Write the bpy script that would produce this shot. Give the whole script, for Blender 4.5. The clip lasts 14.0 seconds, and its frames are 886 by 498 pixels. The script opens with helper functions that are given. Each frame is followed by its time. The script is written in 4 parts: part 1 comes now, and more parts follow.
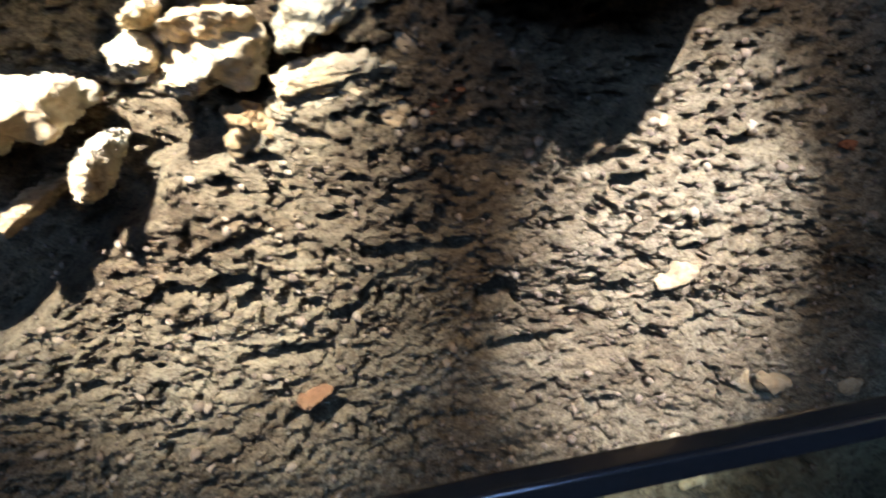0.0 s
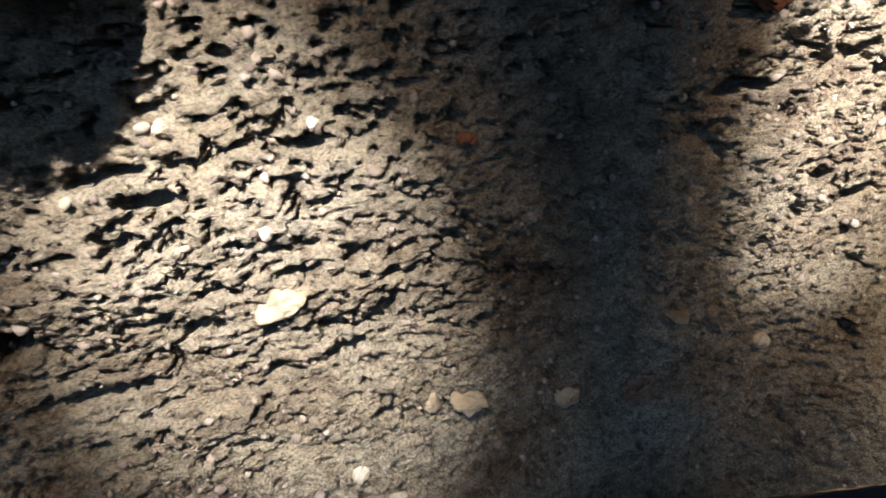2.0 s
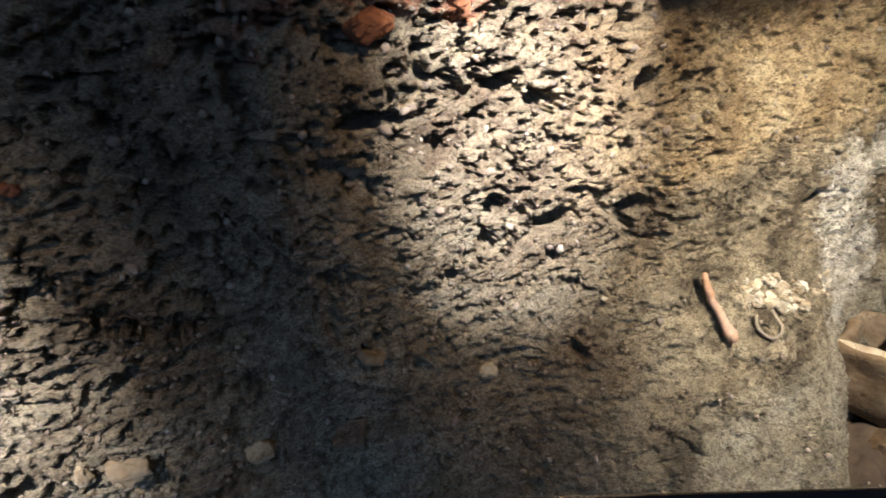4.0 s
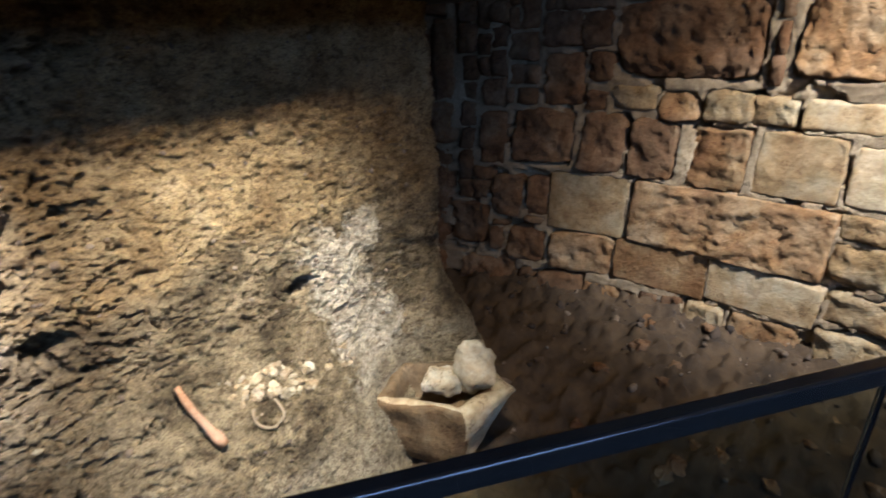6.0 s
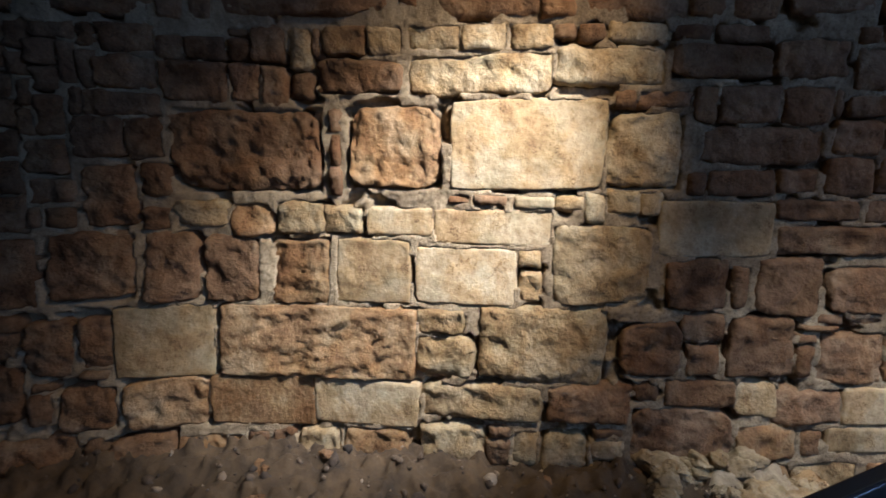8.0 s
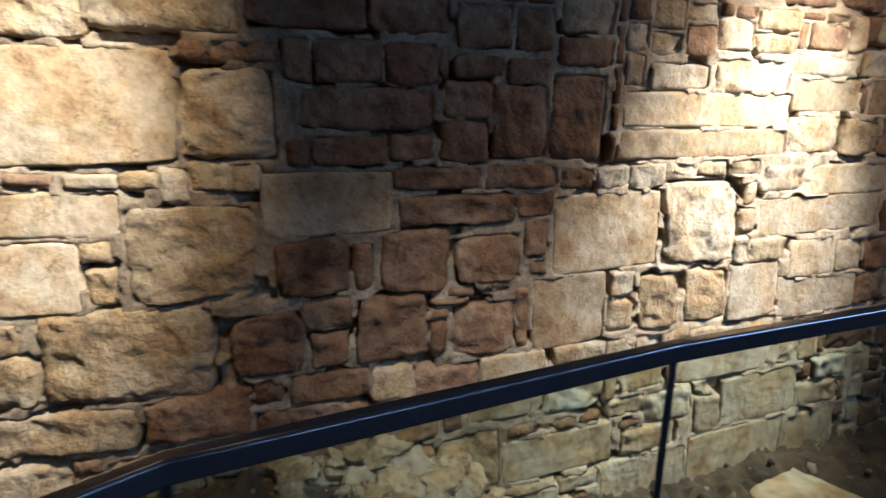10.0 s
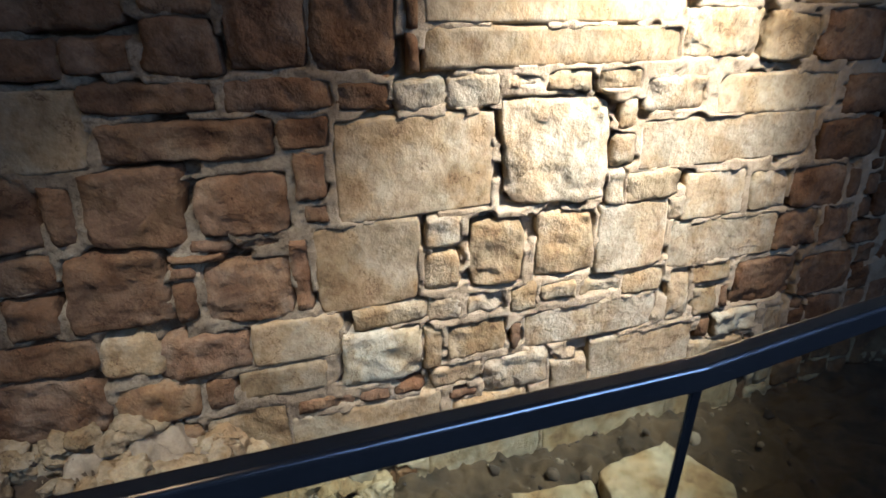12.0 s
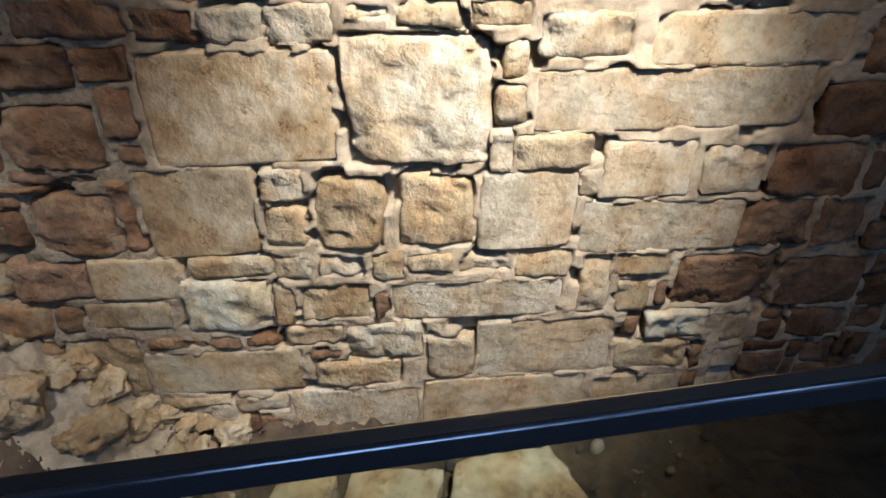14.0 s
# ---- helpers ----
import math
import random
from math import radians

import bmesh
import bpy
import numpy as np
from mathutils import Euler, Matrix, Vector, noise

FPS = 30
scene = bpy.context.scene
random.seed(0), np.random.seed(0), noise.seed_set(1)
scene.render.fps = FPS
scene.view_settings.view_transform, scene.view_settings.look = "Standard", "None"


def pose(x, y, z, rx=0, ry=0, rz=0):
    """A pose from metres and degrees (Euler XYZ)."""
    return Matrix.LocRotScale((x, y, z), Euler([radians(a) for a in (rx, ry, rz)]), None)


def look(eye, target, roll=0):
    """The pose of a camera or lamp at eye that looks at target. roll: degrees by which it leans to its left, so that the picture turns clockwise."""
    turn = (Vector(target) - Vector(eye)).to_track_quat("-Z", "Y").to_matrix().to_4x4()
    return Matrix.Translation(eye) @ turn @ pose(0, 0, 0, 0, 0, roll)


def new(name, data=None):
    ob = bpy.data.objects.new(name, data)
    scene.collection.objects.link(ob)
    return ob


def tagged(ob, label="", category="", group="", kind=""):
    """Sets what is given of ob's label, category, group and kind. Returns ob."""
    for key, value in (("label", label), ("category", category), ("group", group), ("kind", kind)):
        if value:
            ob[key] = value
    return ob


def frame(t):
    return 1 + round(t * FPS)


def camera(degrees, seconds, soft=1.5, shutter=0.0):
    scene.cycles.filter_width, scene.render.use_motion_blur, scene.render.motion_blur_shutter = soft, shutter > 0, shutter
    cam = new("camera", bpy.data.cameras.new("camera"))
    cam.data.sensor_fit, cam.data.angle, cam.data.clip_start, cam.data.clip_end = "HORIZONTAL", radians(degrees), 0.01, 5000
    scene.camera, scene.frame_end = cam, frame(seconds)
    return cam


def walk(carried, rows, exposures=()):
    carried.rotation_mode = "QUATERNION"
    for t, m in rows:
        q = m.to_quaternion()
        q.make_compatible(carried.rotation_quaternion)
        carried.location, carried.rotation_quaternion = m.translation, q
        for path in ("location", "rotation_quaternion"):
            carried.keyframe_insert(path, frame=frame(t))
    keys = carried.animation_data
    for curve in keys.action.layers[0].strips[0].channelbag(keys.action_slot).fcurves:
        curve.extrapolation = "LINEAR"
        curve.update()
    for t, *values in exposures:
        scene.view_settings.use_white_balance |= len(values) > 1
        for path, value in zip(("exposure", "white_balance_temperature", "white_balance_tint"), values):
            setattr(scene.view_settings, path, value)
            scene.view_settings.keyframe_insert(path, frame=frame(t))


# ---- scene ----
cam = camera(79.4, 14.0, soft=1.5, shutter=0.25)
PATH = [
    (0, (-0.034, -0.033, 1.436), (-0.034, 1.756, 0.541), -2.5),
    (0.5, (0.37, -0.043, 1.452), (0.368, 1.636, 0.364), -3.3),
    (1, (0.627, 0.066, 1.422), (0.721, 1.719, 0.299), -3.5),
    (1.5, (0.739, 0.21, 1.434), (0.858, 1.866, 0.317), -3.5),
    (2, (0.885, 0.234, 1.408), (1.0, 1.936, 0.364), -3.5),
    (2.5, (1.142, 0.235, 1.379), (1.244, 1.972, 0.393), -4.0),
    (5, (2.055, 0.148, 1.384), (2.714, 1.767, 0.412), -1.8),
    (5.5, (2.367, -0.121, 1.46), (3.25, 1.445, 0.585), -1.8),
    (6, (2.594, -0.221, 1.491), (3.784, 1.187, 0.715), -1.4),
    (6.5, (2.787, -0.138, 1.446), (4.238, 1.042, 0.738), -0.3),
    (7, (2.925, -0.102, 1.438), (4.654, 0.736, 0.885), 0.6),
    (9.5, (3.579, -1.073, 1.366), (5.526, -1.081, 0.908), 0.9),
    (10, (3.715, -1.485, 1.42), (5.64, -1.694, 0.919), 0.6),
    (10.5, (3.874, -1.81, 1.4), (5.789, -2.098, 0.898), 0.2),
    (11, (4.064, -2.092, 1.411), (5.939, -2.388, 0.78), 0.3),
    (11.5, (4.165, -2.456, 1.409), (6.012, -2.716, 0.686), 0.1),
    (12, (4.314, -2.779, 1.4), (6.133, -2.901, 0.576), 0.1),
    (12.5, (4.506, -3.069, 1.415), (6.257, -3.037, 0.45), 0.3),
    (13, (4.577, -3.408, 1.402), (6.298, -3.255, 0.394), 0.3),
    (13.5, (4.661, -3.747, 1.422), (6.345, -3.499, 0.373), 0.1),
    (14, (4.789, -4.044, 1.448), (6.434, -3.738, 0.353), 0.0),
]
walk(cam, [(t, look(eye, target, roll)) for t, eye, target, roll in PATH], exposures=[(0.0, 0.0), (9.5, -0.03), (10.8, 0.12), (11.7, 0.10), (12.7, -0.18), (14.0, -0.28)])

# ---- world, lamps, exposure ----
scene.view_settings.exposure = 0.0
world = bpy.data.worlds.new("world")
world.use_nodes = True
scene.world = world
world.node_tree.nodes["Background"].inputs[0].default_value = (0.45, 0.6, 1.0, 1)
world.node_tree.nodes["Background"].inputs[1].default_value = 0.02


def spot(eye, target, watts, cone, colour, spill, edge=(1.0, 0.74, 0.50), rim=0.09, radius=0.03):
    """A ceiling spotlight: its white core, the warmer rim of its beam and the weak light that leaks past its hood."""
    for power, angle, tint in ((watts, cone, colour), (watts * rim, cone * 1.5, edge)):
        d = bpy.data.lights.new("spot_light", "SPOT")
        d.energy, d.spot_size, d.spot_blend, d.color, d.shadow_soft_size = power, radians(angle), 1.0, tint, radius
        new("spot_light", d).matrix_world = look(eye, target)
    d = bpy.data.lights.new("spot_spill", "POINT")
    d.energy, d.color, d.shadow_soft_size = spill, edge, 0.05
    new("spot_spill", d).location = eye


WARM, WHITE = (1.0, 1.0, 1.05), (0.98, 1.0, 1.18)
AMBER, PEARL = (0.93, 0.99, 1.15), (0.97, 1.0, 1.13)
# over the excavated bank
spot((-0.55, -0.22, 2.65), (-0.60, 0.96, 1.23), 1400, 33, WARM, 1.0)
spot((0.62, -0.20, 2.65), (0.55, 1.20, 0.72), 1650, 25, WHITE, 0.6)
spot((2.34, 0.05, 2.65), (2.17, 1.52, 1.04), 2250, 25, WHITE, 0.6)
spot((3.10, 0.25, 2.65), (3.36, 1.78, 0.00), 1100, 44, WARM, 0.3, rim=0.2, radius=0.14)
# over the masonry wall
spot((4.85, -1.15, 3.30), (6.18, 0.48, 0.74), 1500, 40, AMBER, 1, (1.0, 0.80, 0.58), 0.30)
spot((5.80, -4.75, 3.25), (7.00, -3.90, 0.85), 1980, 54, PEARL, 1.5, (1.0, 0.78, 0.54), 0.16)
spot((4.40, -1.95, 4.00), (6.40, -2.00, -0.80), 900, 31, AMBER, 2)
# bluish fill lamp added high behind to lift the dark parts; no window there
fill_light = bpy.data.lights.new("fill_light", "AREA")
fill_light.shape, fill_light.size, fill_light.size_y = "RECTANGLE", 8.0, 1.8
fill_light.energy, fill_light.color = 370, (0.27, 0.47, 1.0)
new("fill_light", fill_light).matrix_world = look((0.5, -6.2, 4.0), (3.6, -0.5, 0.3))


# ---- numeric noise ----
import functools


@functools.lru_cache(maxsize=None)
def lattice(seed, n=256):
    return np.random.RandomState(seed).rand(n, n)


def vnoise(u, v, seed):
    """Smooth value noise in 0..1 on a unit lattice."""
    g = lattice(seed)
    iu, iv = np.floor(u).astype(int), np.floor(v).astype(int)
    fu, fv = u - iu, v - iv
    fu, fv = fu * fu * fu * (fu * (6 * fu - 15) + 10), fv * fv * fv * (fv * (6 * fv - 15) + 10)
    a, b = iu % 256, iv % 256
    c, d = (a + 1) % 256, (b + 1) % 256
    return (g[a, b] * (1 - fu) + g[c, b] * fu) * (1 - fv) + (g[a, d] * (1 - fu) + g[c, d] * fu) * fv


def fbm(u, v, seed, octaves=4, gain=0.5):
    s, amp, tot = 0.0, 1.0, 0.0
    for k in range(octaves):
        s = s + amp * vnoise(u * 2 ** k + 17.3 * k, v * 2 ** k + 5.1 * k, seed + k)
        tot += amp
        amp *= gain
    return s / tot


def step(a, b, x):
    k = np.clip((x - a) / (b - a), 0, 1)
    return k * k * (3 - 2 * k)


# ---- materials ----
def material(name):
    m = bpy.data.materials.new(name)
    m.use_nodes = True
    return m, m.node_tree.nodes, m.node_tree.links, m.node_tree.nodes["Principled BSDF"]


def ramp(nodes, links, fac, stops):
    r = nodes.new("ShaderNodeValToRGB")
    while len(r.color_ramp.elements) < len(stops):
        r.color_ramp.elements.new(0.5)
    for e, (p, c) in zip(r.color_ramp.elements, stops):
        e.position, e.color = p, (*c, 1)
    links.new(fac, r.inputs[0])
    return r.outputs[0]


def tex(nodes, links, vec, scale, detail=4, rough=0.6):
    n = nodes.new("ShaderNodeTexNoise")
    n.inputs["Scale"].default_value, n.inputs["Detail"].default_value, n.inputs["Roughness"].default_value = scale, detail, rough
    links.new(vec, n.inputs["Vector"])
    return n.outputs["Fac"]


def mix(nodes, links, kind, fac, a, b):
    n = nodes.new("ShaderNodeMix")
    n.data_type, n.blend_type = "RGBA", kind
    for sock, val in ((n.inputs[0], fac), (n.inputs[6], a), (n.inputs[7], b)):
        if hasattr(val, "is_linked"):
            links.new(val, sock)
        else:
            sock.default_value = val if isinstance(val, float) else (*val, 1)
    return n.outputs[2]


def maths(nodes, links, op, a, b=0.0):
    n = nodes.new("ShaderNodeMath")
    n.operation = op
    for sock, val in ((n.inputs[0], a), (n.inputs[1], b)):
        if hasattr(val, "is_linked"):
            links.new(val, sock)
        else:
            sock.default_value = val
    return n.outputs[0]


def relief(nodes, links, bsdf, height, strength, distance):
    b = nodes.new("ShaderNodeBump")
    b.inputs["Strength"].default_value, b.inputs["Distance"].default_value = strength, distance
    links.new(height, b.inputs["Height"])
    links.new(b.outputs[0], bsdf.inputs["Normal"])


def coords(nodes, links, random_shift=False, stretch=(1, 1, 1)):
    c = nodes.new("ShaderNodeTexCoord").outputs["Object"]
    mp = nodes.new("ShaderNodeMapping")
    mp.inputs["Scale"].default_value = stretch
    links.new(c, mp.inputs["Vector"])
    if random_shift:
        rnd = nodes.new("ShaderNodeObjectInfo").outputs["Random"]
        k = maths(nodes, links, "MULTIPLY", rnd, 40.0)
        cx = nodes.new("ShaderNodeCombineXYZ")
        for i in range(3):
            links.new(k, cx.inputs[i])
        links.new(cx.outputs[0], mp.inputs["Location"])
    return mp.outputs[0]


def stone_material(name, stops, grain=0.25, bump=0.5, spread=0.35):
    m, n, l, b = material(name)
    v = coords(n, l, True)
    broad = tex(n, l, v, 4.5, 5, 0.62)
    fine = tex(n, l, v, 60, 4, 0.6)
    col = ramp(n, l, broad, stops)
    grit = ramp(n, l, fine, [(0.3, (1 - grain * 0.7,) * 3), (0.7, (1 + 0.0,) * 3)])
    col = mix(n, l, "MULTIPLY", 1.0, col, grit)
    rnd = n.new("ShaderNodeObjectInfo").outputs["Random"]
    tone = ramp(n, l, rnd, [(0.0, (1 - spread, 1 - spread * 1.08, 1 - spread * 1.2)), (0.5, (1 - spread / 2.5, 1 - spread / 2.3, 1 - spread / 1.9)), (1.0, (1, 1, 1))])
    col = mix(n, l, "MULTIPLY", 1.0, col, tone)
    rust = ramp(n, l, tex(n, l, v, 3.0, 5, 0.62), [(0.46, (1, 1, 1)), (0.56, (0.92, 0.76, 0.56)), (0.68, (0.74, 0.54, 0.36))])
    col = mix(n, l, "MULTIPLY", 0.65, col, rust)
    wash = ramp(n, l, tex(n, l, v, 5.5, 4, 0.6), [(0.44, (1, 1, 1)), (0.60, (0.90, 0.95, 0.96)), (0.72, (0.74, 0.79, 0.78))])
    col = mix(n, l, "MULTIPLY", 0.8, col, wash)
    mottle = ramp(n, l, tex(n, l, v, 19, 4, 0.65), [(0.36, (0.58, 0.52, 0.45)), (0.52, (1, 1, 1)), (0.70, (1.14, 1.12, 1.08))])
    col = mix(n, l, "MULTIPLY", 0.45, col, mottle)
    patina = ramp(n, l, tex(n, l, v, 7.5, 6, 0.7), [(0.50, (1, 1, 1)), (0.66, (0.62, 0.54, 0.46))])
    col = mix(n, l, "MULTIPLY", 0.75, col, patina)
    line = maths(n, l, "ABSOLUTE", maths(n, l, "SUBTRACT", tex(n, l, v, 3.3, 6, 0.66), 0.5))
    where = ramp(n, l, tex(n, l, v, 6.0, 2, 0.5), [(0.50, (0, 0, 0)), (0.58, (1, 1, 1))])
    vein = mix(n, l, "MIX", where, (1.0, 1.0, 1.0), ramp(n, l, line, [(0.0, (0.30, 0.24, 0.19)), (0.010, (1, 1, 1))]))
    col = mix(n, l, "MULTIPLY", 0.8, col, vein)
    pock = ramp(n, l, tex(n, l, v, 46, 5, 0.7), [(0.34, (0.42, 0.36, 0.30)), (0.45, (1, 1, 1)), (0.68, (1.12, 1.11, 1.08))])
    col = mix(n, l, "MULTIPLY", 0.32, col, pock)
    l.new(col, b.inputs["Base Color"])
    b.inputs["Roughness"].default_value = 0.92
    b.inputs["Specular IOR Level"].default_value = 0.25
    hgt = maths(n, l, "ADD", tex(n, l, v, 24, 4, 0.55), maths(n, l, "MULTIPLY", tex(n, l, v, 85, 3, 0.55), 0.22))
    relief(n, l, b, hgt, bump * 0.8, 0.026)
    return m


BEIGE = stone_material("beige_sandstone", [(0.25, (0.33, 0.245, 0.14)), (0.5, (0.42, 0.33, 0.205)), (0.75, (0.50, 0.425, 0.295))], 0.25, 0.5)
ROUGH = stone_material("rough_sandstone", [(0.25, (0.23, 0.155, 0.08)), (0.5, (0.41, 0.31, 0.18)), (0.8, (0.54, 0.46, 0.32))], 0.4, 0.9)
GREY = stone_material("grey_sandstone", [(0.25, (0.30, 0.235, 0.145)), (0.5, (0.42, 0.345, 0.23)), (0.8, (0.52, 0.45, 0.325))], 0.3, 0.8, 0.2)
RUST = stone_material("rusty_sandstone", [(0.25, (0.19, 0.10, 0.048)), (0.5, (0.33, 0.205, 0.105)), (0.8, (0.47, 0.36, 0.225))], 0.35, 0.8)
BROWN = stone_material("brown_sandstone", [(0.25, (0.13, 0.068, 0.036)), (0.5, (0.25, 0.148, 0.082)), (0.8, (0.37, 0.26, 0.16))], 0.4, 0.9)
PALE = stone_material("pale_limestone", [(0.2, (0.36, 0.315, 0.21)), (0.6, (0.52, 0.465, 0.33)), (0.9, (0.62, 0.57, 0.43))], 0.25, 0.6, 0.12)
CREAM = stone_material("cream_limestone", [(0.25, (0.30, 0.225, 0.12)), (0.5, (0.52, 0.45, 0.31)), (0.8, (0.66, 0.60, 0.46))], 0.3, 1.0, 0.2)
WEATHERED = stone_material("weathered_brown_stone", [(0.25, (0.085, 0.058, 0.032)), (0.5, (0.17, 0.12, 0.066)), (0.8, (0.28, 0.205, 0.12))], 0.3, 0.6, 0.1)
RED = stone_material("red_brick_clay", [(0.2, (0.15, 0.06, 0.03)), (0.6, (0.31, 0.13, 0.062)), (0.9, (0.40, 0.22, 0.12))], 0.3, 0.7, 0.25)
BONE = stone_material("aged_bone", [(0.2, (0.33, 0.19, 0.11)), (0.6, (0.52, 0.32, 0.20)), (0.9, (0.60, 0.43, 0.29))], 0.15, 0.3, 0.1)


def mortar_material():
    m, n, l, b = material("sandy_lime_mortar")
    v = coords(n, l)
    col = ramp(n, l, tex(n, l, v, 3.2, 6, 0.65), [(0.32, (0.11, 0.074, 0.040)), (0.5, (0.215, 0.158, 0.092)), (0.68, (0.36, 0.285, 0.178))])
    col = mix(n, l, "MULTIPLY", 1.0, col, ramp(n, l, tex(n, l, v, 55, 5, 0.75), [(0.34, (0.55, 0.50, 0.44)), (0.5, (0.95, 0.95, 0.95)), (0.7, (1.15, 1.13, 1.09))]))
    # paler mortar along the southern stretch, and more weakly along the northern one
    sep = n.new("ShaderNodeSeparateXYZ")
    l.new(v, sep.inputs[0])
    edge = maths(n, l, "ADD", sep.outputs[1], maths(n, l, "MULTIPLY", tex(n, l, v, 1.5, 4, 0.6), 1.2))
    pale_share = ramp(n, l, maths(n, l, "MULTIPLY", maths(n, l, "ADD", edge, 1.55), -1.6), [(0.0, (0, 0, 0)), (1.0, (1, 1, 1))])
    thin = ramp(n, l, maths(n, l, "MULTIPLY", maths(n, l, "SUBTRACT", edge, 0.7), 1.6), [(0.0, (0, 0, 0)), (1.0, (1, 1, 1))])
    pale_share = maths(n, l, "ADD", pale_share, maths(n, l, "MULTIPLY", thin, 0.45))
    lime = ramp(n, l, tex(n, l, v, 5, 6, 0.65), [(0.34, (0.20, 0.142, 0.080)), (0.5, (0.315, 0.238, 0.142)), (0.68, (0.42, 0.335, 0.215))])
    col = mix(n, l, "MIX", pale_share, col, lime)
    l.new(col, b.inputs["Base Color"])
    b.inputs["Roughness"].default_value = 0.95
    relief(n, l, b, tex(n, l, v, 48, 6, 0.7), 1.0, 0.012)
    return m


MORTAR = mortar_material()


def earth_material():
    m, n, l, b = material("excavated_earth")
    c = n.new("ShaderNodeTexCoord").outputs["Object"]
    sep = n.new("ShaderNodeSeparateXYZ")
    l.new(c, sep.inputs[0])
    v = coords(n, l, False, (1, 1, 1.6))
    broad = tex(n, l, v, 2.2, 5, 0.6)
    col = ramp(n, l, broad, [(0.3, (0.15, 0.105, 0.060)), (0.48, (0.285, 0.228, 0.138)), (0.62, (0.37, 0.307, 0.195)), (0.78, (0.26, 0.238, 0.165))])
    wob = maths(n, l, "MULTIPLY", maths(n, l, "SUBTRACT", tex(n, l, c, 2.6, 8, 0.72), 0.5), 1.3)
    # clean grey loam towards the corner, ochre clay over it
    xw = maths(n, l, "ADD", sep.outputs[0], wob)
    zw = maths(n, l, "ADD", sep.outputs[2], maths(n, l, "MULTIPLY", wob, 0.6))
    east = ramp(n, l, maths(n, l, "DIVIDE", maths(n, l, "SUBTRACT", xw, 2.2), 0.7), [(0.0, (0, 0, 0)), (1.0, (1, 1, 1))])
    clean = ramp(n, l, tex(n, l, c, 5.0, 5, 0.6), [(0.38, (0.120, 0.090, 0.049)), (0.52, (0.285, 0.222, 0.126)), (0.68, (0.45, 0.36, 0.215))])
    col = mix(n, l, "MIX", east, col, clean)
    up = ramp(n, l, maths(n, l, "DIVIDE", maths(n, l, "SUBTRACT", zw, 0.62), 0.12), [(0.0, (0, 0, 0)), (1.0, (1, 1, 1))])
    ochre = ramp(n, l, tex(n, l, c, 6.0, 5, 0.6), [(0.35, (0.27, 0.18, 0.082)), (0.6, (0.44, 0.325, 0.165)), (0.8, (0.52, 0.42, 0.25))])
    col = mix(n, l, "MIX", maths(n, l, "MULTIPLY", up, east), col, ochre)
    # lime smear
    lx = maths(n, l, "ABSOLUTE", maths(n, l, "SUBTRACT", maths(n, l, "ADD", xw, maths(n, l, "MULTIPLY", sep.outputs[2], 0.25)), 3.85))
    smear = ramp(n, l, lx, [(0.16, (1, 1, 1)), (0.25, (0, 0, 0))])
    low = ramp(n, l, maths(n, l, "ADD", zw, 0.36), [(0.0, (0, 0, 0)), (0.25, (1, 1, 1)), (0.95, (1, 1, 1)), (1.0, (0, 0, 0))])
    lime = ramp(n, l, tex(n, l, c, 9, 5, 0.65), [(0.32, (0.40, 0.335, 0.215)), (0.55, (0.72, 0.645, 0.48))])
    col = mix(n, l, "MIX", maths(n, l, "MULTIPLY", maths(n, l, "MULTIPLY", smear, low), 0.95), col, lime)
    # pale trodden apron at the foot, with a dark grey band beside it
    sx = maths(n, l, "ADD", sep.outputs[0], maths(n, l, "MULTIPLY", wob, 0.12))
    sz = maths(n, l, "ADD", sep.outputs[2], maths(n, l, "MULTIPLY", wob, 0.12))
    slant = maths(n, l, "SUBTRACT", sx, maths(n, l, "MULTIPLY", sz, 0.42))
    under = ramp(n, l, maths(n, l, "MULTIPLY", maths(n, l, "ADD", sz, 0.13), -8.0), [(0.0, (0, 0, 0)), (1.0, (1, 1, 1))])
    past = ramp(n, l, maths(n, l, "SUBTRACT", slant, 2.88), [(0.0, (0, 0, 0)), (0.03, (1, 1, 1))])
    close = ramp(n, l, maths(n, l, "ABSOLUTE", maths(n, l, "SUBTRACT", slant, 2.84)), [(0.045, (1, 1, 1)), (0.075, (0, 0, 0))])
    apron = ramp(n, l, tex(n, l, c, 7, 5, 0.6), [(0.35, (0.25, 0.205, 0.125)), (0.65, (0.42, 0.36, 0.24))])
    col = mix(n, l, "MIX", maths(n, l, "MULTIPLY", maths(n, l, "MULTIPLY", under, past), 0.85), col, apron)
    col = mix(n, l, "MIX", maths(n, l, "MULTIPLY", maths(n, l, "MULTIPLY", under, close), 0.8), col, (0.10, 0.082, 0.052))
    # burnt red lens near the top
    rx = maths(n, l, "ABSOLUTE", maths(n, l, "SUBTRACT", xw, 1.9))
    rz = maths(n, l, "ABSOLUTE", maths(n, l, "SUBTRACT", maths(n, l, "ADD", zw, maths(n, l, "MULTIPLY", sep.outputs[0], -0.08)), 1.13))
    red = maths(n, l, "MULTIPLY", ramp(n, l, rx, [(0.40, (1, 1, 1)), (0.6, (0, 0, 0))]), ramp(n, l, rz, [(0.015, (1, 1, 1)), (0.05, (0, 0, 0))]))
    col = mix(n, l, "MIX", maths(n, l, "MULTIPLY", red, 0.85), col, (0.36, 0.15, 0.075))
    mottle = ramp(n, l, tex(n, l, v, 22, 5, 0.7), [(0.36, (0.44, 0.38, 0.32)), (0.50, (1, 1, 1)), (0.66, (1.28, 1.24, 1.15))])
    col = mix(n, l, "MULTIPLY", 0.85, col, mottle)
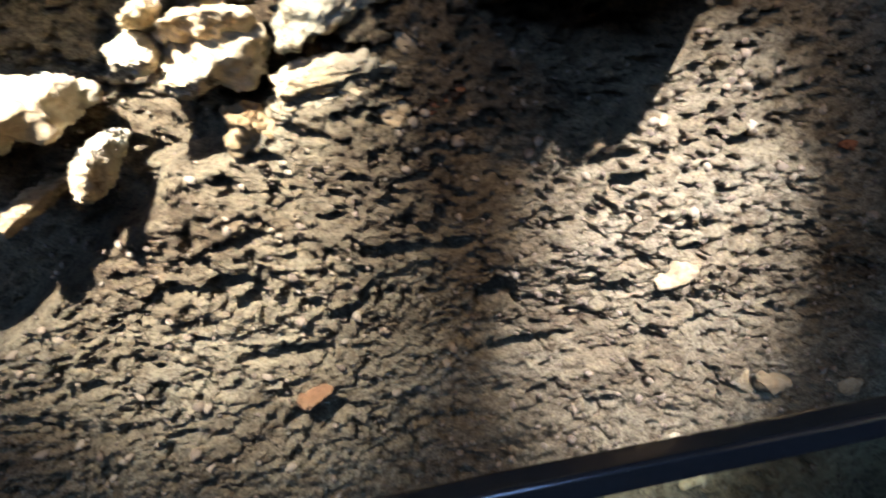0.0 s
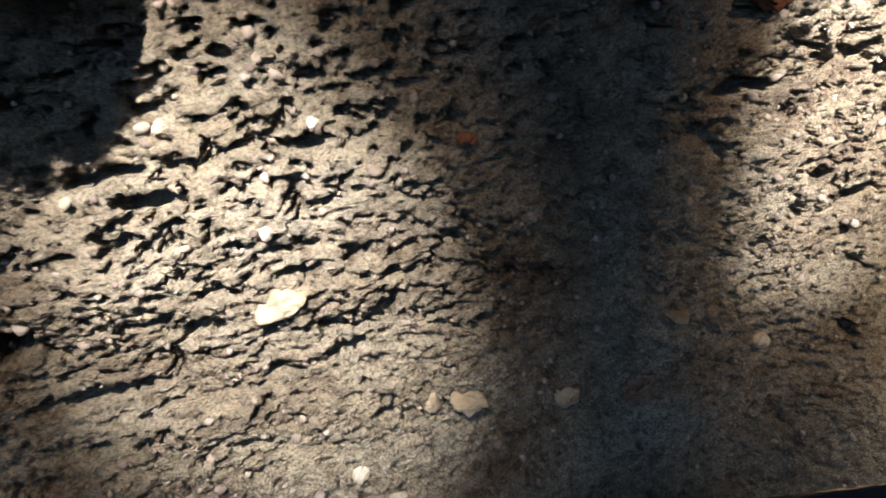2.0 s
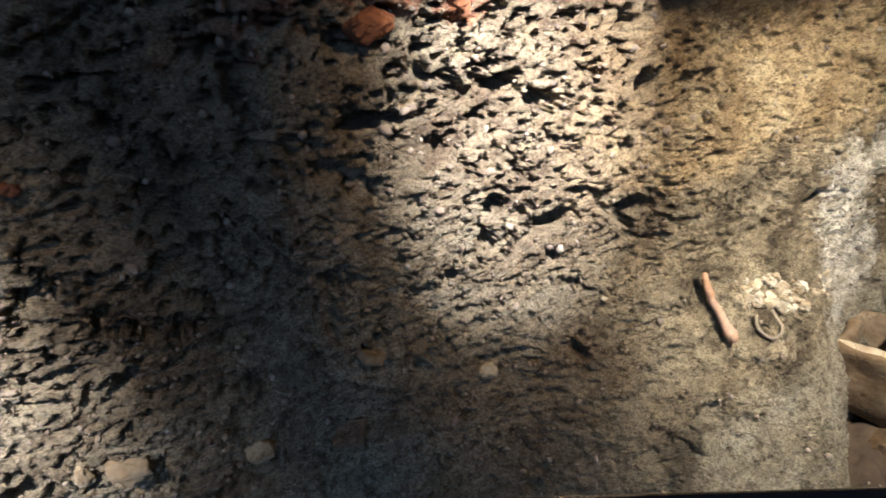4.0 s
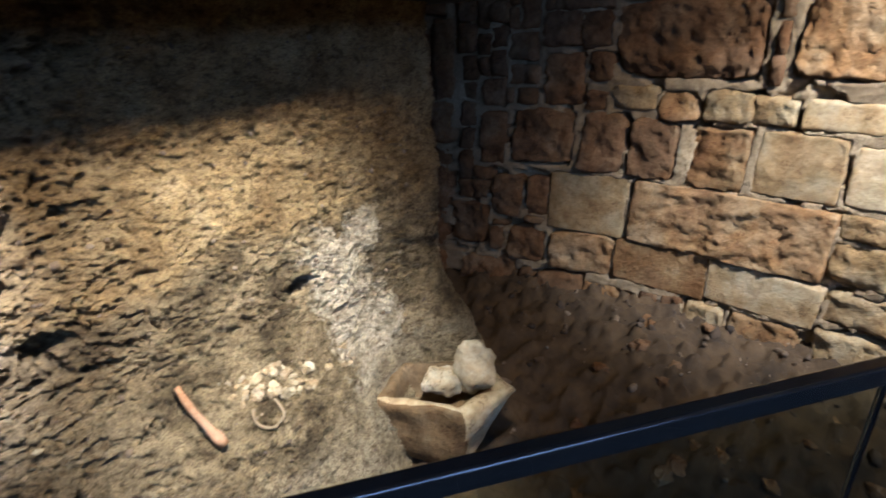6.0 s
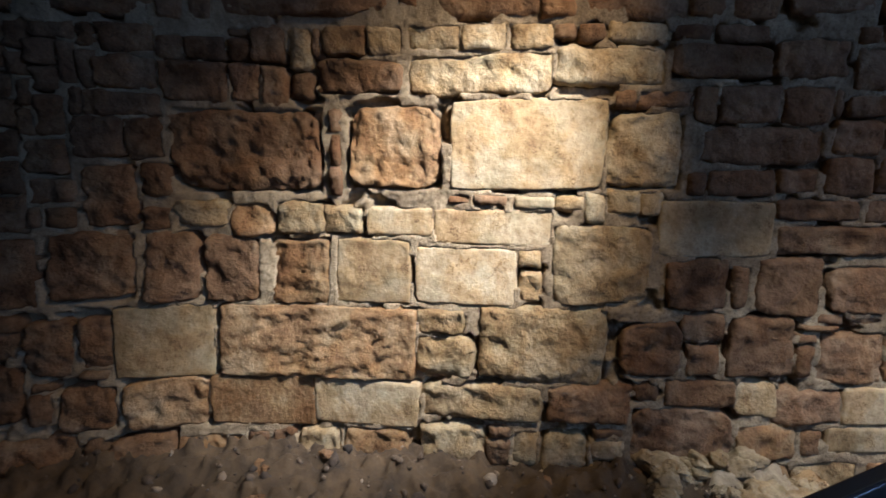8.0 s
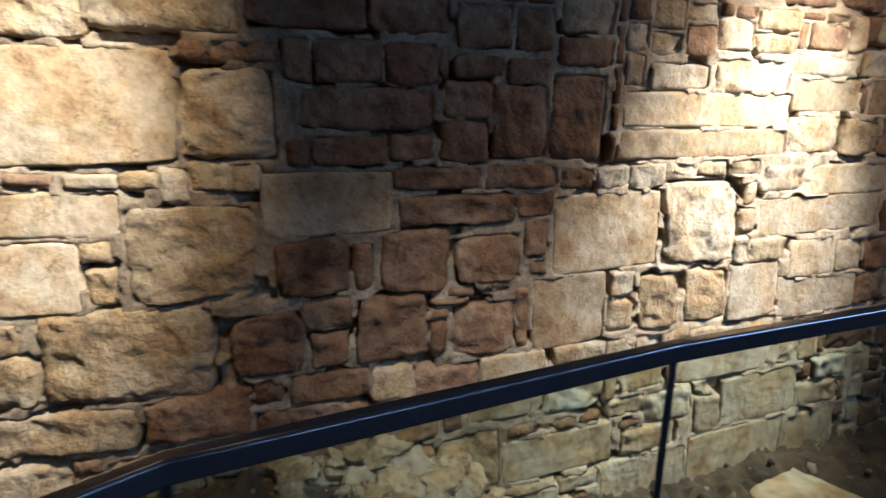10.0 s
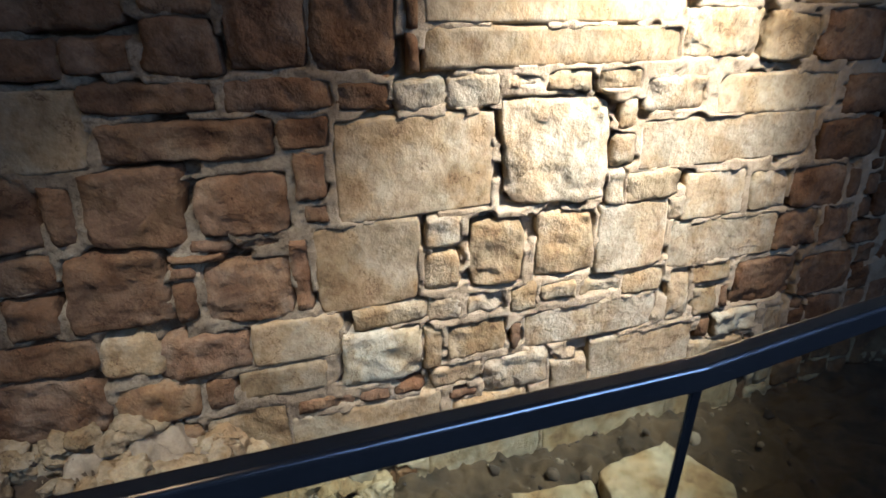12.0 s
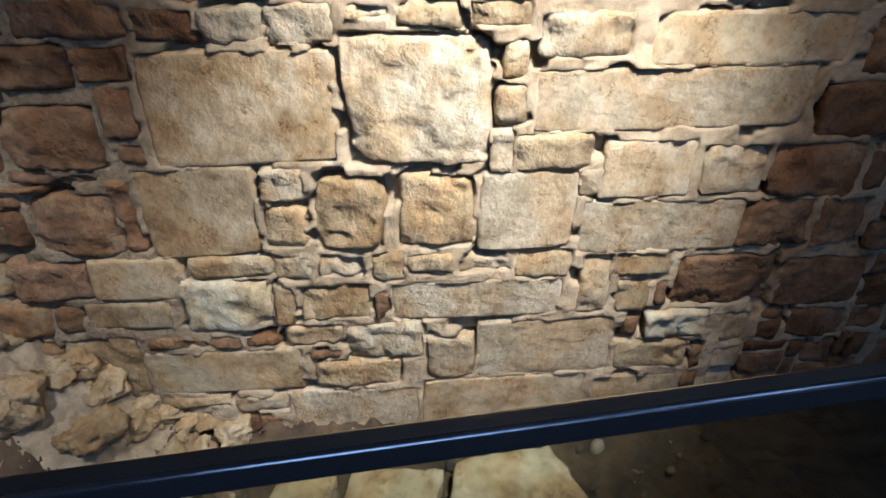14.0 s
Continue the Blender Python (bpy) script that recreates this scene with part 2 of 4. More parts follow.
    grit = ramp(n, l, tex(n, l, c, 120, 5, 0.75), [(0.34, (0.36, 0.34, 0.31)), (0.52, (1, 1, 1)), (0.70, (1.35, 1.33, 1.28))])
    col = mix(n, l, "MULTIPLY", 1.0, col, grit)
    l.new(col, b.inputs["Base Color"])
    b.inputs["Roughness"].default_value = 0.95
    b.inputs["Specular IOR Level"].default_value = 0.2
    hgt = maths(n, l, "ADD", tex(n, l, v, 42, 6, 0.75), maths(n, l, "MULTIPLY", tex(n, l, c, 150, 3, 0.65), 0.8))
    relief(n, l, b, hgt, 1.0, 0.028)
    return m


EARTH = earth_material()


def plain_material(name, a, c, scale, rough=0.9, bump=0.4, metal=0.0):
    m, n, l, b = material(name)
    v = coords(n, l)
    l.new(ramp(n, l, tex(n, l, v, scale, 6, 0.65), [(0.3, a), (0.7, c)]), b.inputs["Base Color"])
    b.inputs["Roughness"].default_value, b.inputs["Metallic"].default_value = rough, metal
    relief(n, l, b, tex(n, l, v, scale * 8, 5, 0.7), bump, 0.01)
    return m


GROUND = plain_material("brown_soil", (0.024, 0.0155, 0.0078), (0.098, 0.062, 0.030), 5, 0.95, 0.9)
RUBBLE = plain_material("dusty_rubble", (0.15, 0.11, 0.065), (0.38, 0.30, 0.19), 9, 0.95, 0.9)
DARK = plain_material("dark_painted_concrete", (0.010, 0.010, 0.011), (0.02, 0.02, 0.0215), 2, 0.95, 0.3)
DECK = plain_material("dark_grey_floor", (0.010, 0.010, 0.010), (0.020, 0.019, 0.018), 3, 0.9, 0.2)


def steel_material():
    m, n, l, b = material("brushed_dark_steel")
    v = coords(n, l, False, (1, 1, 1))
    l.new(ramp(n, l, tex(n, l, v, 14, 5, 0.6), [(0.3, (0.24, 0.235, 0.22)), (0.7, (0.31, 0.30, 0.28))]), b.inputs["Base Color"])
    b.inputs["Metallic"].default_value = 0.85
    l.new(ramp(n, l, tex(n, l, v, 30, 4, 0.6), [(0.3, (0.17,) * 3), (0.7, (0.24,) * 3)]), b.inputs["Roughness"])
    return m


STEEL = steel_material()
GLASS, gn, gl, gb = material("green_tinted_glass")
gb.inputs["Base Color"].default_value = (0.80, 0.92, 0.84, 1)
gb.inputs["Transmission Weight"].default_value = 1.0
gb.inputs["Roughness"].default_value = 0.0
gb.inputs["IOR"].default_value = 1.45
DECK.node_tree.nodes["Principled BSDF"].inputs["Specular IOR Level"].default_value = 0.05
SEAL = plain_material("black_rubber_seal", (0.012, 0.012, 0.012), (0.02, 0.02, 0.02), 10, 0.6, 0.1)


# ---- mesh helpers ----
def mesh_from(name, verts, faces, mat, smooth=True):
    me = bpy.data.meshes.new(name)
    me.from_pydata(verts, [], faces)
    me.materials.append(mat)
    me.polygons.foreach_set("use_smooth", [smooth] * len(me.polygons))
    me.update()
    return me


def sheet(name, P, mat):
    """A mesh from a grid of points, rows by columns by 3."""
    r, c = P.shape[:2]
    idx = np.arange(r * c).reshape(r, c)
    q = np.stack([idx[:-1, :-1], idx[:-1, 1:], idx[1:, 1:], idx[1:, :-1]], -1).reshape(-1, 4)
    me = bpy.data.meshes.new(name)
    me.vertices.add(r * c)
    me.vertices.foreach_set("co", P.reshape(-1).astype(np.float32))
    me.loops.add(q.size)
    me.loops.foreach_set("vertex_index", q.reshape(-1).astype(np.int32))
    me.polygons.add(len(q))
    me.polygons.foreach_set("loop_start", np.arange(0, q.size, 4, dtype=np.int32))
    me.polygons.foreach_set("use_smooth", np.ones(len(q), dtype=bool))
    me.materials.append(mat)
    me.update(calc_edges=True)
    me.validate()
    return me


def part(name, me, parent, label=""):
    ob = new(name, me)
    ob.parent = parent
    if label:
        ob["label"] = label
    return ob


def slab_mesh(name, outline, z0, z1, mat):
    bm = bmesh.new()
    low = [bm.verts.new((x, y, z0)) for x, y in outline]
    top = [bm.verts.new((x, y, z1)) for x, y in outline]
    bm.faces.new(top)
    bm.faces.new(low[::-1])
    for i in range(len(outline)):
        j = (i + 1) % len(outline)
        bm.faces.new((low[i], low[j], top[j], top[i]))
    bmesh.ops.recalc_face_normals(bm, faces=bm.faces)
    me = bpy.data.meshes.new(name)
    bm.to_mesh(me)
    bm.free()
    me.materials.append(mat)
    return me


def rock_mesh(name, size, seed, mat, detail=2, rough=0.35, blocky=0.3):
    """A broken stone of that size about the origin: flat faces, worn edges, a pitted skin."""
    rs = np.random.RandomState(seed)
    bm = bmesh.new()
    for k in range(22):
        p = Vector(rs.normal(size=3)).normalized()
        m = max(abs(c) for c in p)
        p = p.lerp(p / m, blocky) * rs.uniform(0.88, 1.08)
        bm.verts.new((p.x * size[0] / 2, p.y * size[1] / 2, p.z * size[2] / 2))
    bmesh.ops.convex_hull(bm, input=bm.verts)
    for v in [v for v in bm.verts if not v.link_faces]:
        bm.verts.remove(v)
    for _ in range(detail):
        bmesh.ops.subdivide_edges(bm, edges=bm.edges, cuts=1, use_grid_fill=True)
    bmesh.ops.triangulate(bm, faces=bm.faces)
    bmesh.ops.smooth_vert(bm, verts=bm.verts, factor=0.35, use_axis_x=True, use_axis_y=True, use_axis_z=True)
    bm.normal_update()
    off, mean = Vector((seed * 3.7, seed * 1.9, seed * 5.3)), min(size)
    for v in bm.verts:
        q = v.co / mean
        v.co += v.normal * mean * rough * (0.22 * noise.noise(q * 2 + off) + 0.14 * noise.noise(q * 5 + off) + 0.07 * noise.noise(q * 11 + off))
    for f in bm.faces:
        f.smooth = detail > 2
    me = bpy.data.meshes.new(name)
    bm.to_mesh(me)
    bm.free()
    me.materials.append(mat)
    return me


# ---- rail line and walkway ----
RAIL = [(-1.30, 0.02), (0.00, 0.285), (0.80, 0.43), (1.70, 0.43), (2.65, 0.22), (3.455, -0.148), (4.253, -1.236), (4.490, -1.958), (4.772, -3.090), (5.030, -3.800), (5.36, -4.72)]
RAIL_Z, FLOOR_Z = 1.052, 0.0

walk_outline = [(x + 0.04, y + 0.05) for x, y in RAIL] + [(5.36, -8.6), (-3.2, -8.6), (-3.2, -0.4)]
tagged(new("floor", slab_mesh("floor", walk_outline, -0.25, FLOOR_Z, DECK)), "dark grey floor of the visitor walkway", "floor", kind="structure")
tagged(new("ceiling", slab_mesh("ceiling", [(-3.4, -8.8), (9.0, -8.8), (9.0, 4.2), (-3.4, 4.2)], 4.20, 4.40, DARK)), "dark painted concrete ceiling over the excavation", "ceiling", kind="structure")
for nm, o in (("wall_west", [(-3.4, -8.6), (-3.2, -8.6), (-3.2, 4.0), (-3.4, 4.0)]), ("wall_south", [(-3.4, -8.8), (9.0, -8.8), (9.0, -8.6), (-3.4, -8.6)]),
              ("wall_north", [(-3.4, 4.0), (9.0, 4.0), (9.0, 4.2), (-3.4, 4.2)])):
    tagged(new(nm, slab_mesh(nm, o, -1.6, 4.20, DARK)), "dark plain concrete wall closing the cellar", "wall", kind="structure")


# Block added out of view, placed so its shade ends the lamp's light.
beam_line = [(2.42, 1.60), (4.60, 2.08)]
beam = [(beam_line[0][0] + 0.086, beam_line[0][1] - 0.391), (beam_line[1][0] + 0.086, beam_line[1][1] - 0.391), (4.85, 2.9), (2.25, 2.4)]
tagged(new("shade_beam", slab_mesh("shade_beam", beam, 1.60, 4.20, DARK)), "dark block added over the bank's corner to cut off the spotlight", "beam", kind="structure")


def ground_z(x, y):
    north = step(-2.3, -0.5, y)
    z = -1.09 + north * (0.31 + 0.34 * step(4.2, 5.9, x))
    z = z + 0.36 * np.exp(-((x - 6.38) / 0.55) ** 2 - ((y + 1.62) / 0.52) ** 2)
    z = z + 0.09 * (fbm(x * 1.6, y * 1.6, 40) - 0.5) + 0.09 * (fbm(x * 7, y * 7, 44) - 0.5) + 0.05 * step(0.50, 0.66, fbm(x * 11, y * 11, 52, 3)) + 0.045 * (fbm(x * 26, y * 26, 48, 3) - 0.5)
    return z


gx, gy = np.meshgrid(np.concatenate([np.arange(-3.3, 3.0, 0.06), np.arange(3.0, 7.4, 0.021), np.arange(7.4, 9.0, 0.06)]), np.concatenate([np.arange(-8.7, -5.2, 0.06), np.arange(-5.2, 2.8, 0.021), np.arange(2.8, 4.1, 0.06)]))
tagged(new("ground", sheet("ground", np.stack([gx, gy, ground_z(gx, gy)], -1), GROUND)), "trodden brown soil floor of the excavation with pebbles", "ground", kind="structure")


# ---- excavated bank ----
def bank_base(s):
    """Plan of the bank: a straight face, a rounded corner, then a return."""
    ds = np.gradient(s)
    turn = 0.2165 + 1.25 * step(7.52, 7.80, s)
    return -3.0 + np.cumsum(np.cos(turn) * ds), 0.42 + np.cumsum(np.sin(turn) * ds), turn


def blob(x, z, cx, cz, rx, rz, seed, wob=0.5):
    r = np.sqrt(((x - cx) / rx) ** 2 + ((z - cz) / rz) ** 2)
    return r + wob * (fbm(x * 9 + seed, z * 9, 60 + seed, 4) - 0.5) * 2


# deeper pits in the face: middle x, middle z, half width, half height
PITS = [(0.62, 0.78, 0.060, 0.022), (0.69, 0.52, 0.045, 0.025), (0.37, 1.00, 0.060, 0.020), (0.15, 0.55, 0.120, 0.022), (0.42, 0.29, 0.05, 0.02), (2.03, 0.73, 0.035, 0.04), (2.25, 0.63, 0.06, 0.03),
        (2.25, 0.50, 0.03, 0.03), (2.54, 0.60, 0.06, 0.035), (2.49, 0.81, 0.03, 0.05), (2.53, 1.00, 0.03, 0.06), (2.17, 1.02, 0.05, 0.03), (2.07, 1.07, 0.05, 0.025), (1.73, 1.02, 0.08, 0.025),
        (-0.14, 0.90, 0.12, 0.02), (-0.46, 0.87, 0.09, 0.022), (-0.63, 0.86, 0.06, 0.02), (-0.45, 0.65, 0.12, 0.018), (-0.39, 0.46, 0.07, 0.03), (0.06, 0.74, 0.04, 0.035), (3.46, 0.43, 0.05, 0.045)]


def bank_depth(x, z):
    """How far the face lies back of its plane."""
    east = step(2.0, 2.75, x + (0.4 - z) * 0.35)
    warp = fbm(x * 6, z * 9, 9) - 0.5
    d = 0.11 * (fbm(x * 1.3, z * 1.8, 1) - 0.5) + 0.036 * (1 + 0.3 * east) * (fbm(x * 4 + z, z * 7 + warp, 5, 3) - 0.5)
    # lumps and grit
    d = d - 0.015 * (1 - 0.3 * east) * np.abs(2 * fbm(x * 28 + 2 * warp, z * 32 + warp, 54, 3, 0.6) - 1) + 0.009 * (1 + 0.5 * east) * (fbm(x * 15 + warp, z * 20 + x * 4, 20, 4, 0.6) - 0.5) + 0.006 * (0.5 - np.abs(2 * fbm(x * 36 + warp, z * 42 + x * 9, 36, 3, 0.6) - 1)) + 0.027 * (fbm(x * 54, z * 64, 26, 3, 0.75) - 0.5) + 0.020 * east * (fbm(x * 17, z * 19, 38, 4, 0.6) - 0.5)
    # slits and holes, thick in some layers and rare in others
    often = step(0.36, 0.62, fbm(x * 1.7 + 4, z * 3.1, 34, 3))
    dip = 1.0 * x - 5.0 * np.clip(x - 1.3, 0, 0.9)
    slit = fbm(x * 14 + 1.5 * warp, z * 30 + 2 * warp + dip, 12, 5, 0.62)
    d = d + 0.042 * (1 - 0.92 * east) * step(0.69 - 0.04 * often, 0.73, slit)
    nick = fbm(x * 33 + warp, z * 47 + warp + dip, 16, 4, 0.62)
    d = d + 0.046 * (1 - 0.6 * east) * step(0.62 - 0.03 * often, 0.65, nick)
    holes = fbm(x * 9 + warp, z * 11, 70, 5, 0.6)
    d = d + 0.08 * step(0.69, 0.73, holes) * step(1.7, 1.95, x) * (1 - step(2.55, 2.95, x))
    d = d + 0.06 * step(0.685, 0.73, fbm(x * 9, z * 15, 74, 5, 0.6)) * (1 - east)
    # sloping foot towards the corner
    foot = step(1.9, 2.6, x) * (1 - step(3.25, 3.9, x))
    d = d - foot * (0.26 * step(0.42, -0.15, z) + 0.32 * step(0.0, -0.75, z))
    d = d - 0.25 * step(0.20, -0.8, z) * (1 - foot)
    # the old footing juts out above, out of view; jut and recess set to cast the shade
    rag = 0.16 * (fbm(x * 5, z * 7, 64, 4) - 0.5)
    jut = 0.31 * step(0.02, 0.10, x + rag) * (1 - step(0.33, 0.58, x + 0.25 * rag - 0.25 * (z - 1.45))) * step(1.39, 1.42, z + 0.3 * rag)
    reach = 0.12 + 0.17 * np.clip((-0.42 - x) / 0.46, 0, 1)
    jut = jut + reach * (1 - step(-0.10, 0.0, x + rag)) * step(1.50, 1.53, z + 0.4 * rag) * (0.85 + 0.3 * fbm(x * 9, z * 9, 65, 3))
    d = d - jut
    d = d + 0.20 * (1 - step(-0.30, -0.16, x + rag)) * step(0.0, 0.06, z - (0.84 + 0.756 * (x + 0.88)) + 0.6 * rag)
    for k, (cx, cz, rx, rz) in enumerate(PITS):
        d = d + (0.09 + 0.3 * rz) * step(1.15, 0.75, blob(x, z, cx, cz, rx, rz, k % 7, 0.9))
    return d


def bank_point(x, z):
    """The point of the bank's straight face at x and z."""
    d = bank_depth(np.array([float(x)]), np.array([float(z)]))[0]
    return Vector((x - 0.215 * d, 1.08 + 0.22 * x + 0.977 * d, z))


sv = np.concatenate([np.arange(0.0, 1.5, 0.03), np.arange(1.5, 8.2, 0.0062), np.arange(8.2, 9.6, 0.03)])
zv = np.concatenate([np.arange(-0.85, 1.6, 0.0062), np.arange(1.6, 4.21, 0.03)])
bx, by, bt = bank_base(sv)
S2, Z2 = np.meshgrid(sv, zv)
U2 = -3.0 + S2 * math.cos(0.2165)
D2 = bank_depth(U2, Z2)
D2 = D2 - 0.14 * step(0.5, -0.6, Z2) * step(7.3, 7.8, S2)
P = np.stack([bx[None, :] - np.sin(bt)[None, :] * D2, by[None, :] + np.cos(bt)[None, :] * D2, Z2], -1)
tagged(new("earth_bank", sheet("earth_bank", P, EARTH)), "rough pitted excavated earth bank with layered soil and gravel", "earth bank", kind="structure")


# ---- masonry wall ----
PLAN_Y = [-8.6, -5.1, -2.4, -0.3, 0.6, 1.2, 1.7, 2.1, 4.0]
PLAN_X = [8.25, 7.34, 6.66, 6.22, 6.17, 6.13, 6.03, 5.88, 5.05]


def wall_x(y, z):
    return np.interp(y, PLAN_Y, PLAN_X) + 0.09 * (np.minimum(z, 1.0) - 0.6)


# stones: from y, to y, from z, to z, and the kind of face
STONES_A = [
    (0.60, 1.08, 1.69, 1.88, "b"), (0.34, 0.91, 1.15, 1.63, "r"), (-0.24, 0.54, 1.69, 1.90, "r"), (-0.55, 0.30, 1.17, 1.67, "s"),
    (-0.84, -0.26, 1.74, 1.93, "r"), (-0.98, -0.56, 1.17, 1.60, "r"), (-1.40, -0.88, 1.78, 1.96, "b"), (-1.74, -1.07, 1.33, 1.52, "b"),
    (-1.82, -1.41, 1.80, 1.99, "b"), (-2.05, -1.79, 1.38, 1.56, "b"), (-2.11, -1.84, 1.60, 1.70, "b"), (-2.37, -2.14, 1.57, 1.69, "b"),
    (-2.75, -2.40, 1.15, 1.63, "b"), (-3.47, -3.02, 1.55, 1.71, "r"), (-4.13, -3.50, 1.56, 1.75, "r"), (-4.18, -2.87, 1.34, 1.54, "s"),
    (-4.74, -4.16, 1.67, 1.79, "r"), (-4.80, -4.18, 1.44, 1.65, "s"), (-5.32, -4.79, 1.67, 1.85, "r"), (-5.47, -4.91, 1.42, 1.66, "s"),
]
STONES_B = [
    (2.10, 2.37, 0.93, 1.29, "b"), (1.93, 2.08, 1.11, 1.30, "b"), (1.05, 1.91, 1.12, 1.62, "b"), (-0.28, -0.07, 1.07, 1.13, "s"),
    (-0.45, -0.29, 1.06, 1.14, "r"), (-0.57, -0.46, 0.99, 1.15, "r"), (-0.75, -0.58, 1.04, 1.17, "r"), (-0.88, -0.76, 1.04, 1.17, "r"),
    (-2.00, -1.53, 1.01, 1.13, "b"), (-2.04, -1.77, 1.16, 1.37, "b"), (-2.38, -2.07, 1.17, 1.57, "b"), (-2.47, -2.03, 1.00, 1.13, "b"),
    (-2.71, -2.48, 0.99, 1.11, "b"), (-3.44, -3.27, 1.06, 1.12, "r"), (-3.70, -3.45, 1.03, 1.13, "r"), (-3.99, -3.73, 1.02, 1.13, "r"),
    (-4.18, -2.86, 1.15, 1.32, "s"), (-4.67, -4.19, 1.16, 1.41, "r"), (-5.07, -4.70, 1.14, 1.38, "r"), (-5.57, -5.09, 1.13, 1.41, "b"),
]
STONES_C = [
    (1.64, 1.91, 0.93, 1.08, "r"), (1.38, 1.61, 0.86, 1.07, "r"), (1.06, 1.35, 0.88, 1.08, "r"), (0.81, 1.05, 0.88, 1.05, "r"),
    (0.40, 0.79, 0.89, 1.05, "s"), (-0.22, -0.10, 0.73, 0.83, "r"), (-0.28, 0.39, 0.85, 1.05, "s"), (-0.83, -0.29, 0.52, 0.97, "r"),
    (-1.51, -0.89, 0.80, 1.12, "s"), (-2.21, -1.55, 0.81, 0.98, "b"), (-2.41, -2.27, 0.62, 0.82, "b"), (-2.44, -2.24, 0.83, 0.98, "b"),
    (-2.94, -2.73, 0.98, 1.11, "r"), (-3.21, -2.96, 0.97, 1.12, "r"), (-3.84, -3.23, 0.46, 1.02, "r"), (-3.98, -3.87, 0.82, 0.98, "r"),
    (-4.39, -4.01, 0.90, 1.08, "r"), (-5.19, -4.02, 0.60, 0.86, "s"), (-5.29, -4.47, 0.87, 1.07, "s"), (-5.83, -5.38, 0.82, 1.05, "b"),
]
STONES_D = [
    (2.61, 2.78, 0.47, 0.87, "b"), (2.13, 2.59, 0.48, 0.89, "b"), (1.79, 2.08, 0.47, 0.88, "b"), (1.44, 1.78, 0.46, 0.86, "b"),
    (1.02, 1.36, 0.45, 0.87, "r"), (0.53, 0.98, 0.47, 0.86, "s"), (-0.09, 0.49, 0.50, 0.83, "s"), (-0.23, -0.11, 0.53, 0.70, "r"),
    (-1.29, -0.93, 0.49, 0.78, "b"), (-1.41, -1.31, 0.50, 0.74, "b"), (-1.82, -1.47, 0.47, 0.79, "b"), (-1.97, -1.82, 0.42, 0.47, "b"),
    (-2.24, -1.85, 0.48, 0.75, "b"), (-3.19, -2.45, 0.48, 0.95, "s"), (-3.95, -3.85, 0.43, 0.61, "r"), (-3.99, -3.86, 0.63, 0.81, "r"),
    (-4.30, -3.96, 0.42, 0.59, "r"), (-4.76, -4.35, 0.28, 0.55, "s"), (-5.11, -4.80, 0.27, 0.52, "r"), (-5.77, -5.26, 0.54, 0.79, "b"),
]
STONES_E = [
    (2.45, 2.68, 0.05, 0.39, "b"), (2.26, 2.41, 0.10, 0.39, "b"), (1.72, 2.25, 0.01, 0.45, "s"), (0.49, 1.68, 0.01, 0.45, "t"),
    (0.20, 0.48, 0.31, 0.46, "r"), (-0.64, 0.11, 0.04, 0.49, "r"), (-1.04, -0.70, 0.09, 0.42, "b"), (-1.30, -1.05, 0.30, 0.47, "b"),
    (-1.69, -1.31, 0.10, 0.46, "b"), (-1.94, -1.72, 0.38, 0.40, "b"), (-2.23, -1.84, 0.07, 0.37, "b"), (-2.31, -2.23, 0.07, 0.42, "b"),
    (-2.82, -2.33, 0.04, 0.47, "s"), (-3.03, -2.84, 0.07, 0.28, "r"), (-3.04, -2.85, 0.31, 0.46, "r"), (-3.38, -3.07, 0.05, 0.42, "r"),
    (-3.79, -3.44, 0.05, 0.42, "r"), (-4.25, -3.81, 0.03, 0.42, "s"), (-4.35, -4.26, 0.29, 0.42, "r"), (-5.55, -5.12, 0.25, 0.52, "b"),
]
STONES_F = [
    (2.68, 2.99, -0.22, 0.13, "b"), (0.46, 1.11, -0.28, -0.00, "s"), (0.14, 0.48, 0.05, 0.29, "r"), (-0.27, 0.44, -0.20, 0.02, "r"),
    (-0.77, -0.30, -0.19, 0.04, "b"), (-1.38, -0.97, -0.08, 0.08, "b"), (-1.62, -1.39, -0.14, 0.05, "r"), (-2.00, -1.62, -0.19, 0.01, "b"),
    (-2.42, -2.02, -0.19, 0.03, "s"), (-2.85, -2.49, -0.08, 0.03, "r"), (-3.03, -2.86, -0.11, 0.03, "r"), (-3.29, -3.07, -0.09, 0.03, "r"),
    (-3.47, -3.31, -0.13, 0.04, "r"), (-3.70, -3.48, -0.09, 0.03, "r"), (-3.99, -3.72, -0.10, -0.02, "r"), (-4.28, -4.00, -0.14, 0.01, "r"),
    (-4.77, -4.49, -0.15, -0.02, "r"), (-5.06, -4.29, -0.01, 0.26, "s"), (-5.41, -5.06, -0.01, 0.25, "b"), (-5.68, -5.44, -0.01, 0.25, "b"),
]
